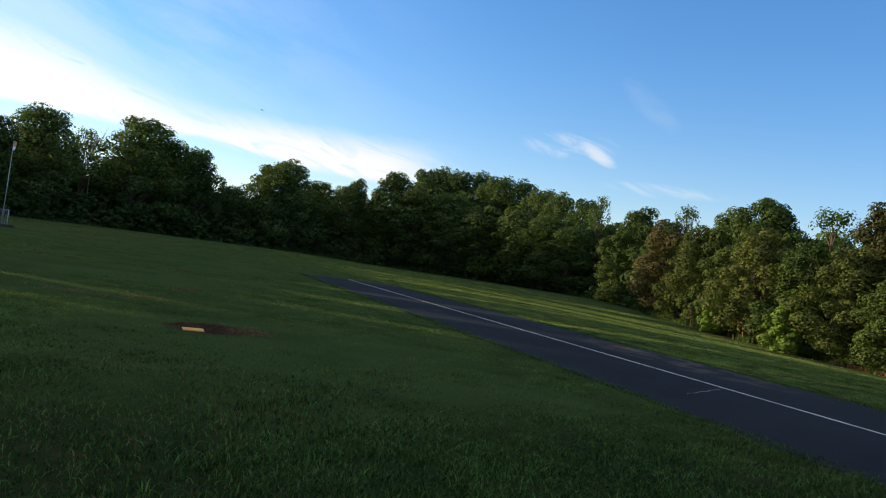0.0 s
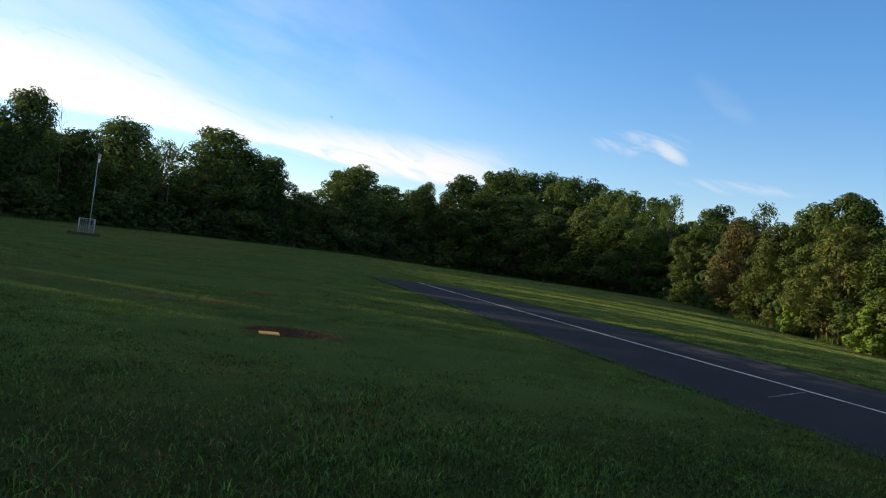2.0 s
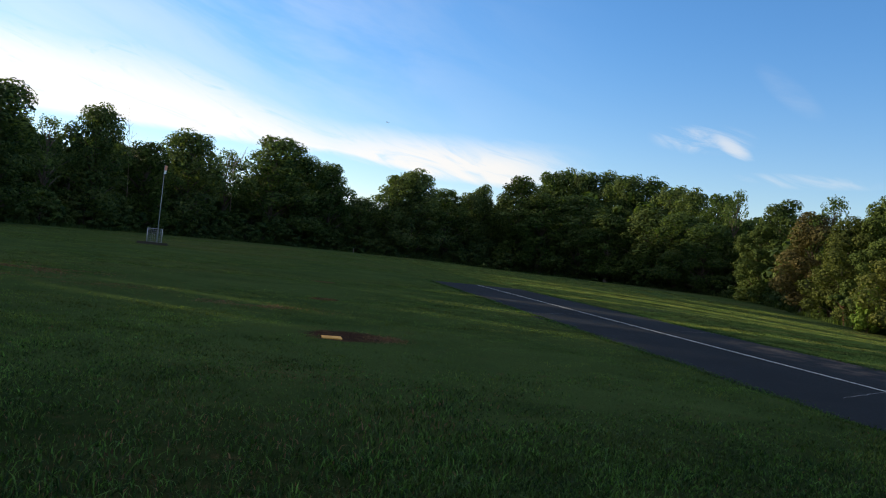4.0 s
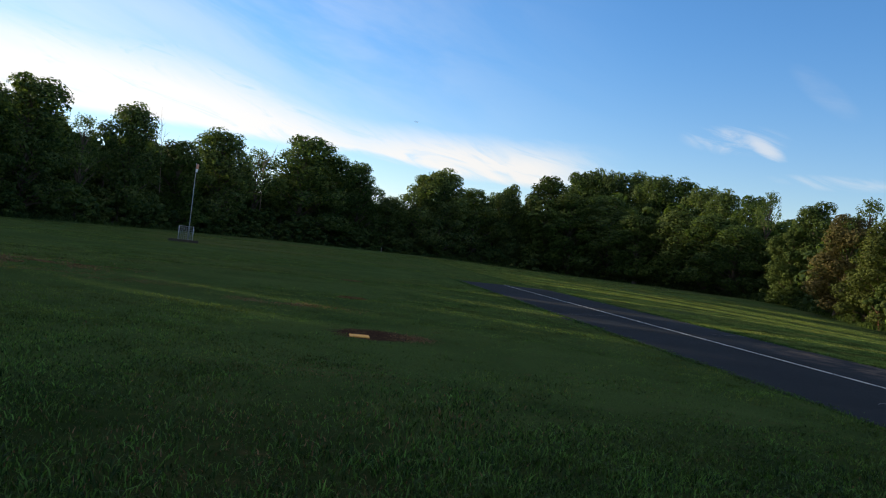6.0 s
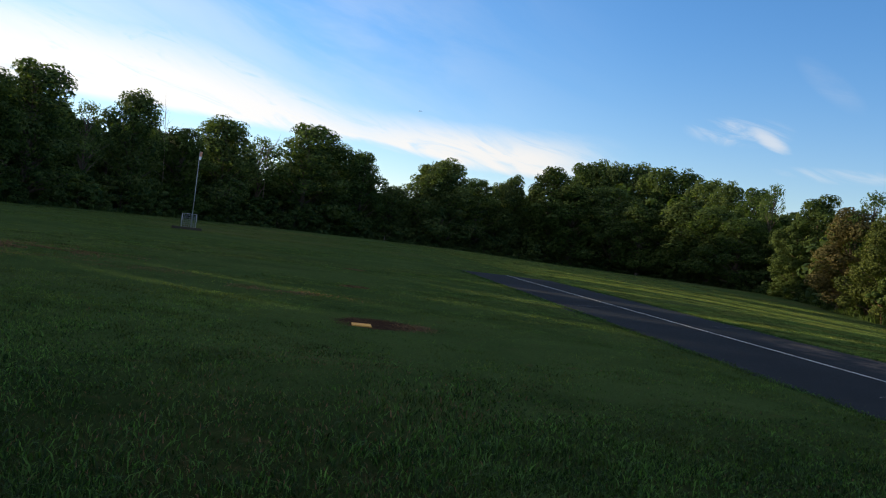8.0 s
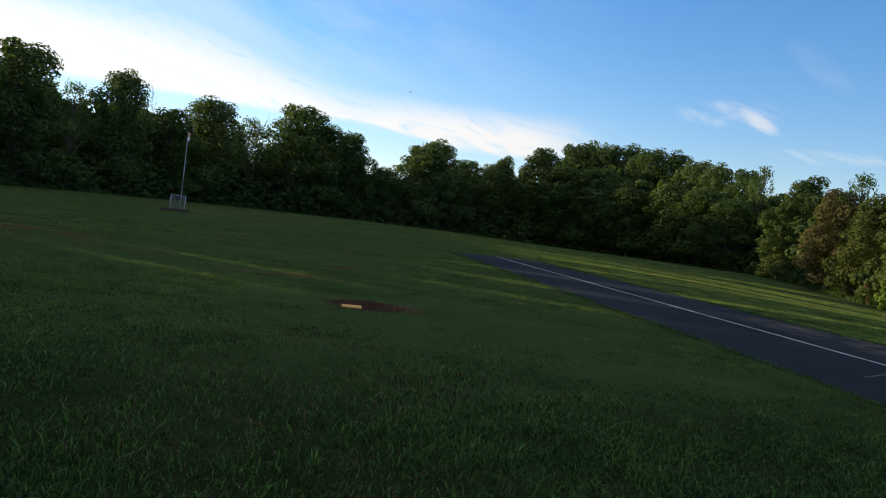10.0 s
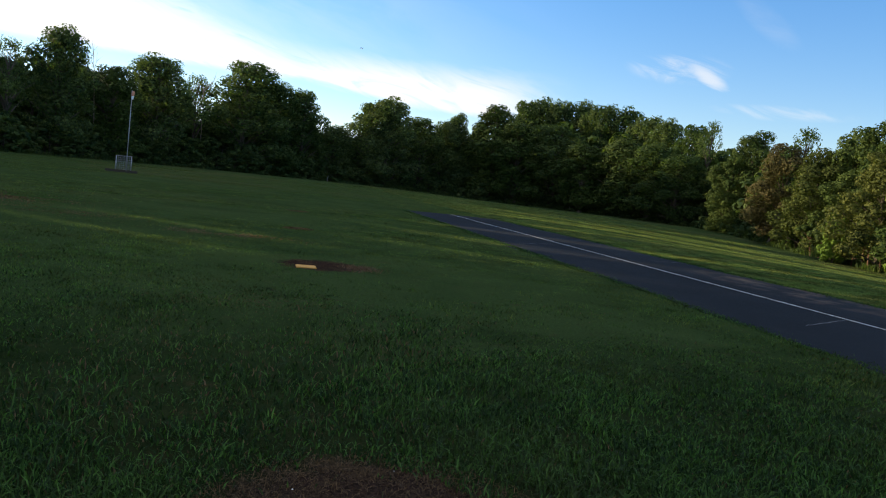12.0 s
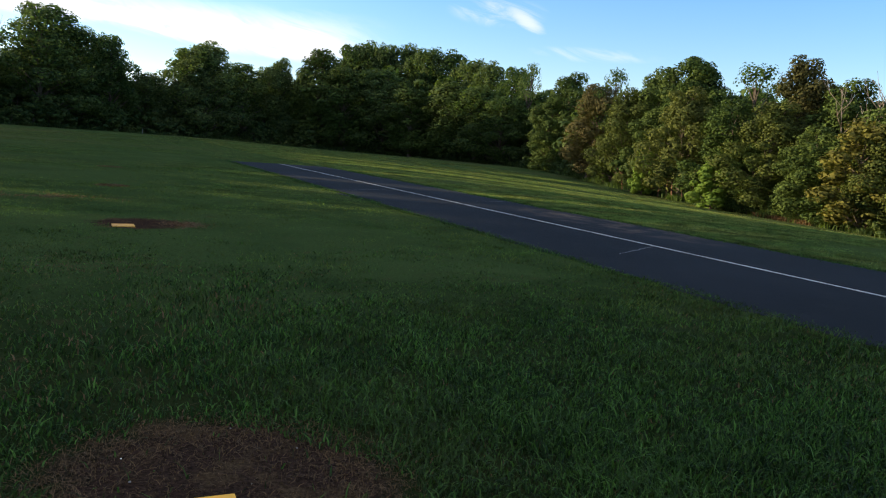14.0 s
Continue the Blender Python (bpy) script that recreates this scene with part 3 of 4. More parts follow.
def joined_wood(rows, label):
    """Trees too deep or too far off to tell apart: trunks and crowns of all rows (kind, x, y, height, radius) in one mesh."""
    verts, loops, mats, total = [], [], [], 0
    for name, x, y, height, radius in rows:
        trunk, crown, _, girth = KINDS[name]
        a, k = rng.uniform(0, 6.283), radius / girth
        for slot, me in enumerate((trunk, crown)):
            v = np.empty(len(me.vertices) * 3)
            me.vertices.foreach_get("co", v)
            v = v.reshape(-1, 3)
            verts.append(np.stack([x + k * (v[:, 0] * math.cos(a) - v[:, 1] * math.sin(a)), y + k * (v[:, 0] * math.sin(a) + v[:, 1] * math.cos(a)), float(land(x, y)) - 0.05 + height * v[:, 2]], 1))
            loops += [(p.vertices[0] + total, p.vertices[j] + total, p.vertices[j + 1] + total) for p in me.polygons for j in range(1, len(p.vertices) - 1)]
            mats += [slot] * sum(len(p.vertices) - 2 for p in me.polygons)
            total += len(v)
    v, tri = np.concatenate(verts), np.array(loops, np.int32)
    me = bpy.data.meshes.new("wood")
    me.vertices.add(len(v))
    me.vertices.foreach_set("co", v.ravel())
    me.loops.add(tri.size)
    me.loops.foreach_set("vertex_index", tri.ravel())
    me.polygons.add(len(tri))
    me.polygons.foreach_set("loop_start", (np.arange(len(tri)) * 3).astype(np.int32))
    me.materials.append(BARK)
    me.materials.append(LEAF)
    me.polygons.foreach_set("material_index", np.array(mats, np.int32))
    me.update(calc_edges=True)
    return tagged(new("wood", me), label, "wood", kind="stuff")


# trees deeper in the wood, kept under its skyline
deep_rows, west_rows = [], []
for az in np.arange(-58, 50, 1.55):
    # the two rear rows, added out of sight, shade the middle wood
    for back in (16, 34, 56, 80) if az < -6 else (16, 34):
        a = az + rng.uniform(-0.6, 0.6)
        x, y = bearing(a, along(EDGE, a) + back + rng.uniform(-4, 6))
        h = height_for(x, y, along(SKYLINE, a) * (rng.uniform(0.80, 0.98) if back < 50 else rng.uniform(0.74, 0.90)))
        deep_rows.append(("back_tree" if back < 50 else "shade_tree", x, y, h, min(6.5, h * 0.32) * rng.uniform(0.85, 1.1)))
joined_wood(deep_rows, "dark green wood behind the trees at its edge")
# bushes along the wood's edge, low ones in front of tall ones
for back, lo, hi, step in ((0.0, 1.8, 4.2, 2.6), (4.5, 4.0, 7.0, 3.4)):
    az = -58.0
    while az < 48:
        d = along(EDGE, az) + back + rng.uniform(-1.2, 1.2)
        x, y = bearing(az, d)
        h = rng.uniform(lo, hi) * (1.0 if az < 13 else 0.62) * (0.22 if 18.0 < az < 23.6 and back == 0 else 1.0)
        tree("bush", x, y, h, h * rng.uniform(0.6, 0.85), rng, "bushes along the wood", "bush", category="bush")
        az += math.degrees(rng.uniform(0.7, 1.3) * step / d)
# the wood goes on unseen to the west, set out to shade the field: a close canopy with a few slits between the crowns
spots = []
for (ca, ha, *_), (cb, hb, *_) in zip(SLITS, SLITS[1:]):
    lo, hi = ca + ha, cb - hb
    n = max(1, round((hi - lo) / 4.6))
    half = (hi - lo) / n / 2
    for k in range(n):
        r = half * (1.0 if n == 1 else 1.4)
        c = min(max(lo + half * (2 * k + 1), lo + r), hi - r)
        spots += [(c, r, back, "shade_tree", rng.uniform(16.5, 19.0) if c > 36 else rng.uniform(20.5, 23.0) if c > 13 else rng.uniform(23.0, 25.5)) for back in (0, 5, 10, 15, 20)]
# unseen low growth and high crowns added in the slits to trim sun streaks
for c, half, sill, lid in SLITS[1:-1]:
    spots += [(c + rng.uniform(-0.2, 0.2), half + 1.0, back, "shade_tree", sill + back * 0.17 + rng.uniform(-0.3, 0.3)) for back in (1, 7) if sill]
    spots += [(c, half + 1.6, 4, "lid_tree", lid)] if lid else []
sunward = Vector((math.sin(radians(SUN_AZ)), math.cos(radians(SUN_AZ))))
for c, radius, back, name, h in spots:
    d = 20.0
    while True:
        x, y = c * math.cos(radians(SUN_AZ)) + d * sunward.x, -c * math.sin(radians(SUN_AZ)) + d * sunward.y
        if math.hypot(x, y) > along(EDGE, math.degrees(math.atan2(x, y))) + back:
            break
        d += 0.5
    if math.degrees(math.atan2(x, y)) < -46.5:
        west_rows.append((name, x, y, h, radius))
joined_wood(west_rows, "close dark green wood along the western edge of the field")


# ---- dead trees, saplings ----
def dead_tree(x, y, height, seed, label):
    """A bare grey snag: a bent trunk with forked branches."""
    r = random.Random(seed)
    base = new("dead_tree")
    base.matrix_basis = pose(x, y, float(land(x, y)) - 0.05, 0, 0, r.uniform(0, 360))
    tagged(base, label, "dead tree", "dead trees")
    lean = (r.uniform(-0.16, 0.16), r.uniform(-0.16, 0.16))

    def spine(f):
        return Vector((lean[0] * height * f * f, lean[1] * height * f * f, height * f))

    tubes("trunk", [([tuple(spine(i / 8)) for i in range(9)], [0.11 * (1 - 0.9 * i / 8) + 0.010 for i in range(9)])], BARK_PALE, base, sides=6)
    for k in range(9):
        f = r.uniform(0.66, 0.95)
        a, reach = r.uniform(0, 6.283), height * r.uniform(0.08, 0.20)
        p = spine(f)
        q = p + Vector((math.cos(a) * reach * 0.5, math.sin(a) * reach * 0.5, reach * 0.55))
        t = p + Vector((math.cos(a) * reach * 0.75, math.sin(a) * reach * 0.75, reach * 1.3))
        u = q + Vector((math.cos(a + 1) * reach * 0.35, math.sin(a + 1) * reach * 0.35, reach * 0.4))
        tubes("branch", [([tuple(p), tuple(q), tuple(t)], [0.038, 0.026, 0.008]), ([tuple(q), tuple(u)], [0.03, 0.010])], BARK_PALE, base, sides=5)


for az, back, el, seed in ((32.4, 3, 6.2, 1), (33.1, 3, 6.8, 2), (33.9, 4, 5.8, 3), (35.6, 2, 6.0, 4)):
    x, y = bearing(az, along(EDGE, az) + back)
    dead_tree(x, y, height_for(x, y, el), seed, "bare pale dead tree at the edge of the grove")
x, y = bearing(-32.1, along(EDGE, -32.1) + 4)
dead_tree(x, y, height_for(x, y, 6.6), 5, "bare grey dead tree rising above the wood")
x, y = bearing(-25.2, along(EDGE, -25.2) + 5)
dead_tree(x, y, height_for(x, y, 5.6), 6, "bare grey dead tree in a gap of the wood")

kind("sapling", LEAF, 31, "slim young tree with a bare reddish trunk", bark=BARK_RED, lobes=16, leaves=1300, leaf=0.04, low=0.55, tip=0.3)
for az in (18.4, 18.9, 19.2, 20.9, 21.5, 21.9, 22.6, 23.4, 33.4, 34.3):
    x, y = bearing(az, along(EDGE, az) - 1.8 + rng.uniform(-0.6, 0.8))
    tree("sapling", x, y, rng.uniform(4.0, 5.5), rng.uniform(1.3, 1.8), rng, "saplings before the grove")


# ---- grass ----
def blades(name, x, y, height, width, mat, seed, lean=0.6, single=False):
    """Bent blades of grass, three faces each, as one mesh."""
    r = np.random.RandomState(seed)
    n = len(x)
    z = land(x, y) - 0.01
    turn, tip_turn = r.uniform(0, 6.283, n), r.uniform(0, 6.283, n)
    side = np.stack([np.cos(turn), np.sin(turn), 0 * turn], 1) * width[:, None]
    way = np.stack([np.cos(tip_turn), np.sin(tip_turn), 0 * turn], 1) * (height * r.uniform(0.1, lean * 1.6, n))[:, None]
    foot = np.stack([x, y, z], 1)
    up = np.zeros((n, 3))
    up[:, 2] = height
    mid = foot + 0.30 * way + 0.6 * up
    tip = foot + way + up * r.uniform(0.75, 1.0, n)[:, None]
    if single:
        v, tri = np.stack([foot - side, foot + side, tip], 1), np.arange(3 * n).reshape(n, 3)
    else:
        v = np.stack([foot - side, foot + side, mid - side * 0.75, mid + side * 0.75, tip], 1)
        k = np.arange(n)[:, None] * 5
        tri = np.concatenate([k + [0, 1, 3], k + [0, 3, 2], k + [2, 3, 4]], 1)
    me = bpy.data.meshes.new(name)
    me.vertices.add(v.size // 3)
    me.vertices.foreach_set("co", v.ravel())
    me.loops.add(tri.size)
    me.loops.foreach_set("vertex_index", tri.ravel().astype(np.int32))
    me.polygons.add(tri.size // 3)
    me.polygons.foreach_set("loop_start", (np.arange(tri.size // 3) * 3).astype(np.int32))
    me.update(calc_edges=True)
    me.materials.append(mat)
    return new(name, me)


def bareness(x, y):
    l, s = ACROSS.x * x + ACROSS.y * y, RUN.x * x + RUN.y * y
    return np.max([1 - np.hypot(l - a, s - b) / r for a, b, r in BARE], 0)


def clumps(x, y, scale, seed):
    """Uneven growth, 0 to 1."""
    r = np.random.RandomState(seed)
    total = 0
    for k in range(6):
        a, p, f = r.uniform(0, 6.283), r.uniform(0, 6.283), scale * r.uniform(0.6, 2.2)
        total = total + np.sin((x * math.cos(a) + y * math.sin(a)) * f + p + 1.5 * np.sin(y * f * 0.7 + k))
    return 0.5 + total / 8


def build_grass():
    r = np.random.RandomState(7)
    edges = np.geomspace(2.0, 46.0, 400)
    mid = (edges[1:] + edges[:-1]) / 2
    want = 5600 * np.minimum(1, (mid / 4.5) ** -1.85) * mid * np.diff(edges)
    n = int(want.sum() * radians(92))
    pick = r.choice(len(mid), n, p=want / want.sum())
    d = edges[pick] + r.uniform(0, 1, n) * np.diff(edges)[pick]
    az = np.radians(r.uniform(-48, 44, n))
    x, y = d * np.sin(az), d * np.cos(az)
    l = ACROSS.x * x + ACROSS.y * y
    s = RUN.x * x + RUN.y * y
    bare = bareness(x, y) + 0.35 * (clumps(x, y, 5.0, 3) - 0.5)
    keep = ((l < L0 - 0.05) | (l > L1 + 0.1) | (s > S1 + 0.2)) & (r.uniform(0, 1, n) > np.clip((bare - 0.05) / 0.15, 0, 0.985))
    poor = np.clip((clumps(x, y, 0.55, 45) - 0.46) / 0.2, 0, 1) * np.clip((4.0 - l) / 3.5, 0, 1)
    keep &= r.uniform(0, 1, n) > 0.72 * poor
    keep &= r.uniform(0, 1, n) < 0.15 + 1.1 * np.clip(clumps(x, y, 3.1, 5), 0, 1)
    x, y, d = x[keep], y[keep], d[keep]
    # a thinner ring of growth round the flying station
    ex, ey = r.uniform(-9, 9, 120000), r.uniform(-9, 9, 120000)
    out = (np.abs(np.arctan2(ex, ey) + 0.035) > 0.80) & (np.hypot(ex, ey) < 9) & (bareness(ex, ey) < 0.1) & (ACROSS.x * ex + ACROSS.y * ey < L0 - 0.05) | (np.hypot(ex, ey) < 2.0)
    x, y = np.concatenate([x, ex[out]]), np.concatenate([y, ey[out]])
    d = np.concatenate([d, np.full(int(out.sum()), 5.0)])
    n = len(x)
    tall = 0.45 + 0.6 * np.clip(clumps(x, y, 1.7, 9), 0, 1) + 0.35 * np.clip(clumps(x, y, 6.0, 19), 0, 1)
    h = r.uniform(0.040, 0.092, n) * tall
    wide = (0.0025 + 0.00056 * d) * r.uniform(0.55, 1.45, n)
    h = h * np.where(r.uniform(0, 1, n) < 0.07, 1.6, 1.0)
    h = h * (1 - 0.45 * smooth((d - 5) / 11))
    # farther blades take the paler FIELD colour for skylight on their tips
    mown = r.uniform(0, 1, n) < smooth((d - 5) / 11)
    tagged(blades("mown_grass", x[mown], y[mown], h[mown], wide[mown] * 1.15, FIELD, 10, single=True), "short mown grass in the paler field colour", "grass", kind="stuff")
    x, y, h, wide, d = x[~mown], y[~mown], h[~mown], wide[~mown], d[~mown]
    n = len(x)
    dry = r.uniform(0, 1, n) < 0.02 + 0.16 * np.clip((clumps(x, y, 0.55, 45) - 0.45) / 0.3, 0, 1)
    tagged(blades("dry_blades", x[dry], y[dry], h[dry] * 0.7, wide[dry], STRAW, 9), "dry brown blades among the mown grass", "dry grass", kind="stuff")
    x, y, h, wide = x[~dry], y[~dry], h[~dry], wide[~dry]
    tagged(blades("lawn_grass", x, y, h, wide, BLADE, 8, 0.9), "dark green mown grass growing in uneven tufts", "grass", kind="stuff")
    # coarser growth farther out: the strip past the runway and the open field
    for k, (la, lb, sa, sb, n) in enumerate(((L1 + 0.2, 61, 2, 150, 620000), (-46, L0 - 0.3, 26, 130, 150000), (L0, L1, S1 + 0.4, 150, 24000))):
        l, s = r.uniform(la, lb, n), sa + (sb - sa) * r.uniform(0, 1, n) ** 1.35
        if k == 0:
            l = la + (lb - la) * r.uniform(0, 1, n) ** 1.7
        x, y = ACROSS.x * l + RUN.x * s, ACROSS.y * l + RUN.y * s
        d = np.hypot(x, y)
        keep = (r.uniform(0, 1, n) < 0.7 + 0.5 * np.clip(clumps(x, y, 0.8, 21 + k), 0, 1)) & ((d > 30) | (k == 0))
        x, y, d = x[keep], y[keep], d[keep]
        h = r.uniform(0.026, 0.046, len(x)) * (1.35 if k == 0 else 1.0) * (0.8 + 0.4 * np.clip(clumps(x, y, 0.4, 31 + k), 0, 1))
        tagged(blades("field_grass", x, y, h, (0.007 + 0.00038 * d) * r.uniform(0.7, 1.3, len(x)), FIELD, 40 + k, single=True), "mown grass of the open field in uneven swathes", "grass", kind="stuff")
    # grass creeping over the tarmac's edges
    n = 30000
    s = r.uniform(-2, S1, n)
    onto = np.abs(r.normal(0, 0.16, n)) - 0.12
    first = r.uniform(0, 1, n) < 0.6
    ragged = np.array([0.22 * noise.noise(Vector((v * 0.55, 3.0, 0))) + 0.12 * noise.noise(Vector((v * 2.1, 8.0, 0))) for v in s])
    l = np.where(first, L0 + onto + ragged + 0.05, L1 - onto * 1.6 - ragged)
    x, y = ACROSS.x * l + RUN.x * s, ACROSS.y * l + RUN.y * s
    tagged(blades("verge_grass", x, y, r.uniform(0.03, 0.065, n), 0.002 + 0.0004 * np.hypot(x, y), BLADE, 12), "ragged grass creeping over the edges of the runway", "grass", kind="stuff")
    # dry stems on the worn earth
    n = 13000
    which = r.randint(0, len(BARE), n)
    which[: 10500] = 0
    c = np.array(BARE)[which]
    a, q = r.uniform(0, 6.283, n), np.sqrt(r.uniform(0, 1, n)) * c[:, 2] * 0.95
    q = np.where(r.uniform(0, 1, n) < 0.6, c[:, 2] * r.normal(0.72, 0.14, n), q)
    l, s = c[:, 0] + q * np.cos(a), c[:, 1] + q * np.sin(a)
    x, y = ACROSS.x * l + RUN.x * s, ACROSS.y * l + RUN.y * s
    tagged(blades("dry_stems", x, y, r.uniform(0.012, 0.042, n), 0.0014 + 0.0004 * np.hypot(x, y), STRAW, 13, 1.9), "dry trampled grass stems on worn earth", "dry grass", kind="stuff")
    # trampled straw along one rim of the farther worn patch
    n = 1100
    l, s = r.normal(1.5, 0.17, n), r.normal(14.45, 0.3, n)
    x, y = ACROSS.x * l + RUN.x * s, ACROSS.y * l + RUN.y * s
    tagged(blades("dry_stems", x, y, r.uniform(0.02, 0.06, n), 0.0016 + 0.0005 * np.hypot(x, y), STRAW, 17, 1.6), "reddish dry grass on the rim of worn earth", "dry grass", kind="stuff")
    # sun-dried swathes of the field: across, along, half widths
    for k, (cl, cs, wl, ws, n) in enumerate(((-9.5, 25.0, 3.2, 1.6, 5200), (-6.5, 21.5, 2.6, 0.9, 2600), (-1.5, 19.5, 1.6, 0.6, 1300), (0.3, 10.0, 1.5, 0.7, 1500), (3.4, 5.6, 0.5, 0.35, 500))):
        l, s = r.normal(cl, wl * 0.6, n), r.normal(cs, ws * 0.6, n)
        x, y = ACROSS.x * l + RUN.x * s, ACROSS.y * l + RUN.y * s
        keep = clumps(x, y, 2.2, 60 + k) > 0.42
        x, y = x[keep], y[keep]
        tagged(blades("dry_swathe", x, y, r.uniform(0.02, 0.05, len(x)), 0.0018 + 0.0005 * np.hypot(x, y), STRAW, 70 + k, 1.4), "brownish dried grass in the mown field", "dry grass", kind="stuff")
    # rank growth along the foot of the grove and the wood
    n = 26000
    a = r.uniform(-50, 46, n)
    d = np.interp(a, [p[0] for p in EDGE], [p[1] for p in EDGE]) - np.abs(r.normal(0, 0.9, n)) - 0.4 + 0.8 * np.sin(a * 3.1)
    x, y = d * np.sin(np.radians(a)), d * np.cos(np.radians(a))
    h = r.uniform(0.25, 0.95, n) * (0.5 + np.clip(clumps(x, y, 0.9, 15), 0, 1))
    tagged(blades("tall_weeds", x, y, h, r.uniform(0.025, 0.06, n), LEAF, 14), "tall green weeds along the foot of the wood", "weeds", kind="stuff")
    n = 2600
    a = r.uniform(27.4, 31.2, n)
    d = np.interp(a, [p[0] for p in EDGE], [p[1] for p in EDGE]) - 1.6 - np.abs(r.normal(0, 0.5, n))
    x, y = d * np.sin(np.radians(a)), d * np.cos(np.radians(a))
    tagged(blades("dry_weeds", x, y, r.uniform(0.15, 0.55, n), r.uniform(0.02, 0.05, n), STRAW, 16), "straw-coloured dry weeds before the grove", "weeds", kind="stuff")


build_grass()


# ---- marker slabs ----
def marker_slab(l, s, turn, wide=0.42, deep=0.50, thick=0.07, paint=YELLOW, label="yellow-painted concrete slab lying in worn earth"):
    """A yellow-painted paving slab set in worn earth."""
    x, y = place(l, s)
    bm = bmesh.new()
    box(bm, (wide, deep, thick), bevel=0.012)
    for v in bm.verts:
        v.co += Vector((0.004 * noise.noise(v.co * 9), 0.004 * noise.noise(v.co * 9 + Vector((3, 0, 0))), 0.002 * noise.noise(v.co * 7)))
    ob = part("marker_slab", bm, paint)
    ob.matrix_basis = pose(x, y, 0.008, 0.8, -0.6, turn)
    tagged(ob, label, "slab", "flying station markers")


marker_slab(0.42, 3.20, 18.9)
marker_slab(0.44, 14.08, 22.0, 0.36, 0.31, 0.05, YELLOW_DARKER, "small darker yellow concrete slab in dark worn earth")


# ---- pebbles on the worn earth ----
stones = random.Random(3)
for k in range(5):
    l, s = 0.55 + stones.uniform(-0.75, 0.75), 3.75 + stones.uniform(-0.2, 0.75)
    x, y = place(l, s)
    bm = bmesh.new()
    bmesh.ops.create_icosphere(bm, subdivisions=2, radius=stones.uniform(0.004, 0.008))
    for v in bm.verts:
        v.co *= 1 + 0.5 * noise.noise(v.co * 60 + Vector((k, 0, 0)))
        v.co.z *= 0.6
    ob = part("pebble", bm, WHITE if k == 0 else STONE)
    ob.matrix_basis = pose(x, y, 0.008, 0, 0, stones.uniform(0, 360))
    tagged(ob, "small pale pebble on worn earth", "pebble", "pebbles by the slab")


# ---- wind sock ----
def wind_sock(x, y, height):
    base = new("wind_sock")
    base.matrix_basis = pose(x, y, float(land(x, y)), 0, 0, 28)
    tagged(base, "tall thin steel pole with a limp faded orange wind sock", "wind sock")
    bm = bmesh.new()
    box(bm, (2.6, 0.20, 0.22), (-0.35, -0.1, 0.10), bevel=0.015)
    part("base_beam", bm, TIMBER, base, "dark weathered timber base beam")
    bm = bmesh.new()
    box(bm, (0.14, 1.2, 0.12), (0, 0, 0.07), bevel=0.015)
    part("cross_beam", bm, TIMBER, base)
    tubes("pole", [([(0, 0, 0.1), (0.01, 0, height * 0.5), (0, 0, height)], [0.046, 0.038, 0.030])], STEEL, base, "galvanised steel pole", 10)
    tubes("hoop", [([(0.10 + 0.09 * math.cos(a), 0.09 * math.sin(a), height - 0.08) for a in [k * 0.5236 for k in range(13)]], [0.010] * 13)], STEEL, base)
    # limp cloth in two colours: cones with folds
    for name, mat, top, bottom, label in (("sock", SOCK, 0.0, 0.5, "limp faded orange cloth"), ("sock_tail", WHITE, 0.5, 0.85, "limp white cloth tail")):
        verts = []
        for i in range(7):
            f = top + (bottom - top) * i / 6
            for k in range(14):
                a = 6.283 * k / 14
                q = (0.115 - 0.045 * f) * (1 + 0.25 * math.sin(3 * a + 5 * f))
                verts.append((0.10 - 0.03 * f + q * math.cos(a), q * math.sin(a), height - 0.08 - 0.85 * f))
        faces = [(i * 14 + k, i * 14 + (k + 1) % 14, (i + 1) * 14 + (k + 1) % 14, (i + 1) * 14 + k) for i in range(6) for k in range(14)]
        me = mesh_of(name, verts, faces, mat)
        for p in me.polygons:
            p.use_smooth = True
        cloth = new(name, me)
        cloth.parent = base if name == "sock" else sock
        sock = cloth if name == "sock" else sock
        tagged(cloth, label)


def mesh_cage(x, y):
    """An open crate of pale bars and mesh by the pole's foot."""
    base = new("wire_crate")
    base.matrix_basis = pose(x, y, float(land(x, y)), 0, 0, 28)
    tagged(base, "pale grey wire mesh crate beside the pole", "crate")
    w, d, h = 1.25, 0.8, 1.42
    corners = [(-w / 2, -d / 2), (w / 2, -d / 2), (w / 2, d / 2), (-w / 2, d / 2)]
    for cx, cy in corners:
        tubes("post", [([(cx, cy, 0), (cx, cy, h)], [0.03, 0.03])], STEEL, base, sides=6)
    for z in (0.06, h):
        for (ax, ay), (bx, by) in zip(corners, corners[1:] + corners[:1]):
            tubes("rail", [([(ax, ay, z), (bx, by, z)], [0.025, 0.025])], STEEL, base, sides=6)
    for (ax, ay), (bx, by) in zip(corners, corners[1:] + corners[:1]):
        bars = []
        for k in range(1, 8):
            f = k / 8
            px, py = ax + (bx - ax) * f, ay + (by - ay) * f
            bars.append(([(px, py, 0.06), (px, py, h)], [0.007, 0.007]))
            bars.append(([(ax, ay, 0.06 + (h - 0.06) * f), (bx, by, 0.06 + (h - 0.06) * f)], [0.007, 0.007]))
        tubes("mesh_panel", bars, GREY_MESH, base, sides=4)


wind_sock(-36.6, 63.6, 7.2)
mesh_cage(-37.15, 64.1)


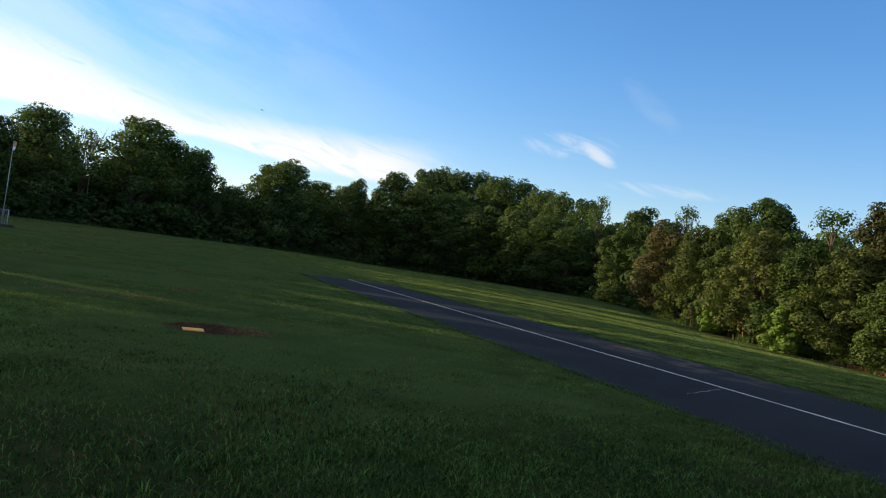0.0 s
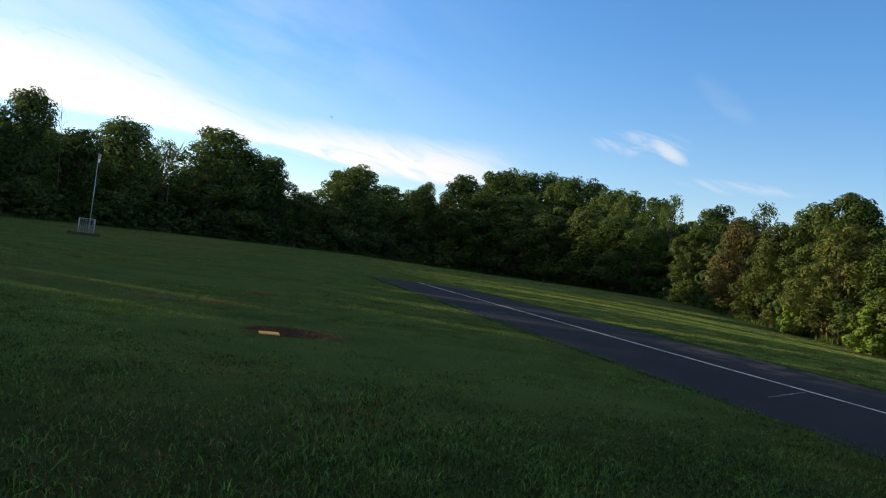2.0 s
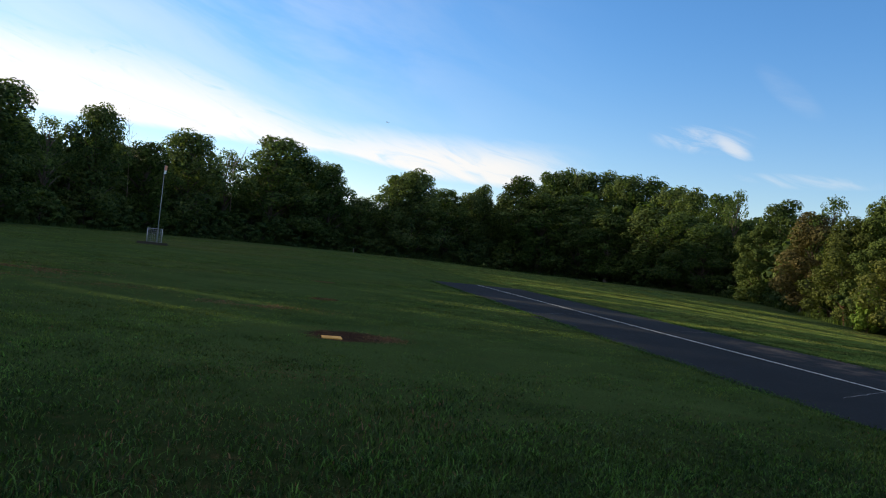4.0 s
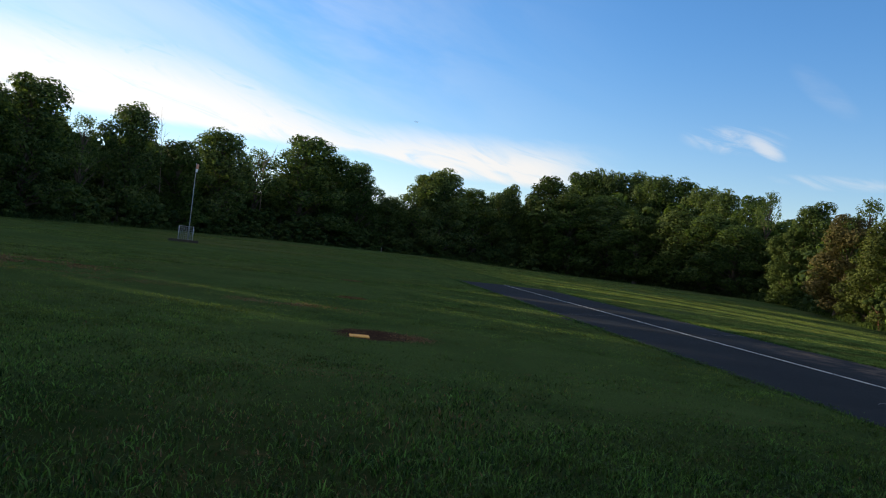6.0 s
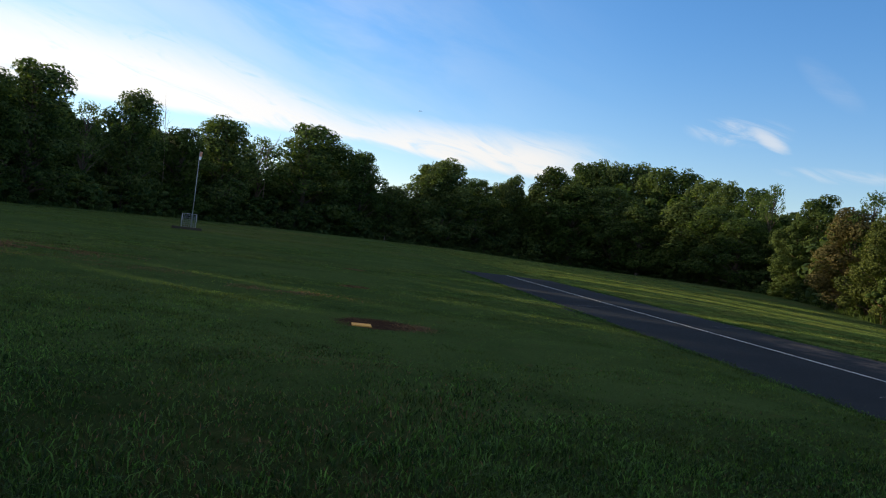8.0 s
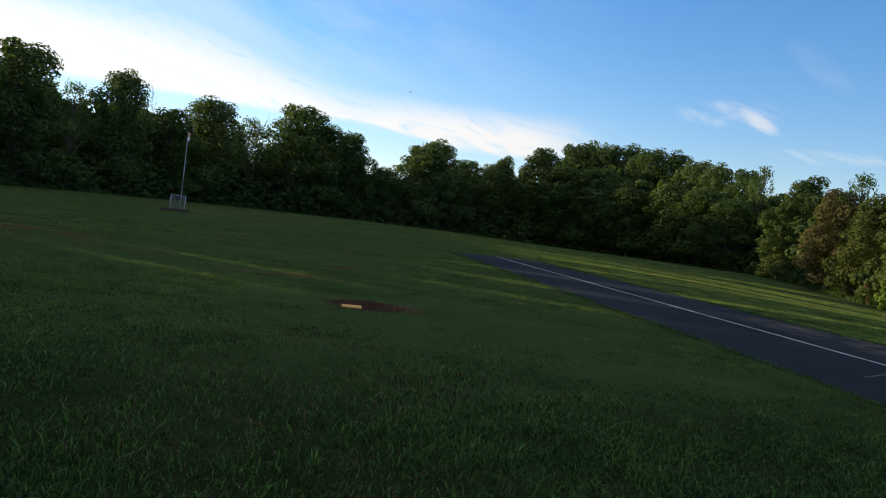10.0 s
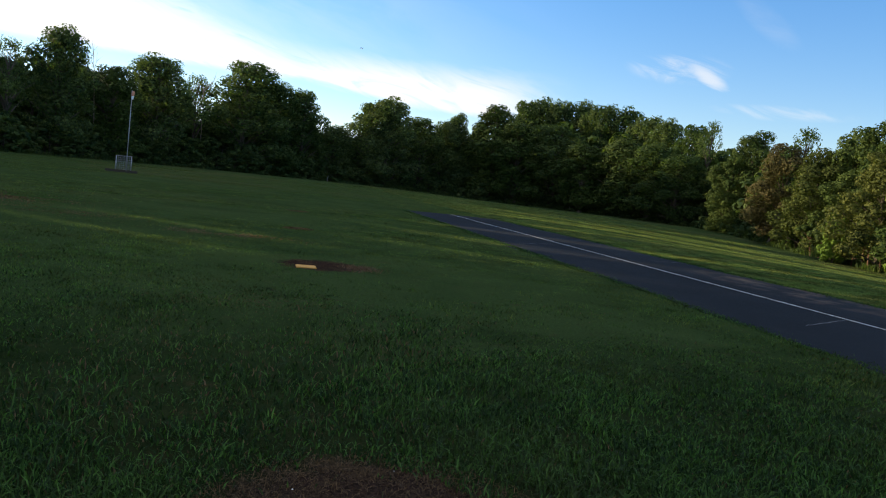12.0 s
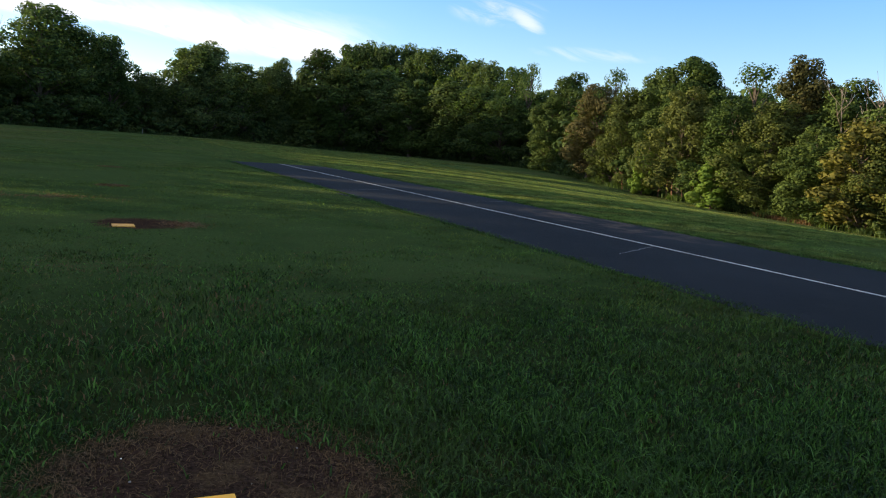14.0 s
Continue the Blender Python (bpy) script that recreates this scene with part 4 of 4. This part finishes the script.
# ---- posts at the wood's edge ----
for az, back, h in ((-16.1, -2.0, 1.0), (1.9, -2.0, 1.1)):
    x, y = bearing(az, along(EDGE, az) + back)
    bm = bmesh.new()
    box(bm, (0.15, 0.15, h), (0, 0, h / 2), bevel=0.02)
    ob = part("marker_post", bm, STONE)
    ob.matrix_basis = pose(x, y, float(land(x, y)) - 0.02, 1, -1, 20)
    tagged(ob, "short pale post at the edge of the field", "post", "field edge posts")


# ---- model aeroplane in flight ----
def model_plane(x, y, z):
    base = new("model_aeroplane")
    base.matrix_basis = pose(x, y, z, -4, 14, 70) @ Matrix.Scale(0.7, 4)
    tagged(base, "white and red model aeroplane in flight above the field", "model aeroplane")
    n = 9
    prof = [(-0.75, 0.02), (-0.70, 0.05), (-0.45, 0.085), (-0.1, 0.11), (0.25, 0.10), (0.45, 0.085), (0.58, 0.055), (0.62, 0.02)]
    tubes("fuselage", [([(p, 0, 0) for p, _ in prof], [q for _, q in prof])], WHITE, base, "white tapered fuselage", n)
    for name, cx, span, chord, z0, mat in (("wing", 0.12, 1.9, 0.30, 0.03, WHITE), ("tailplane", -0.62, 0.62, 0.17, 0.02, RED)):
        bm = bmesh.new()
        box(bm, (chord, span, 0.028), (cx, 0, z0), bevel=0.010)
        for v in bm.verts:
            v.co.x = cx + (v.co.x - cx) * (1 - 0.35 * abs(v.co.y) / (span / 2)) - 0.06 * abs(v.co.y)
            v.co.z += 0.06 * abs(v.co.y)
        part(name, bm, mat, base, "red tailplane" if mat == RED else "white wing")
    bm = bmesh.new()
    box(bm, (0.20, 0.02, 0.26), (-0.64, 0, 0.15), bevel=0.006)
    for v in bm.verts:
        v.co.x = v.co.x - 0.35 * max(0.0, v.co.z - 0.05)
    part("fin", bm, RED, base, "red tail fin")
    bm = bmesh.new()
    box(bm, (0.015, 0.04, 0.40), (0.64, 0, 0), bevel=0.004)
    part("propeller", bm, TIMBER, base)


px, py = bearing(-14.6, 230)
model_plane(px, py, EYE + 230 * math.tan(radians(9.4)))
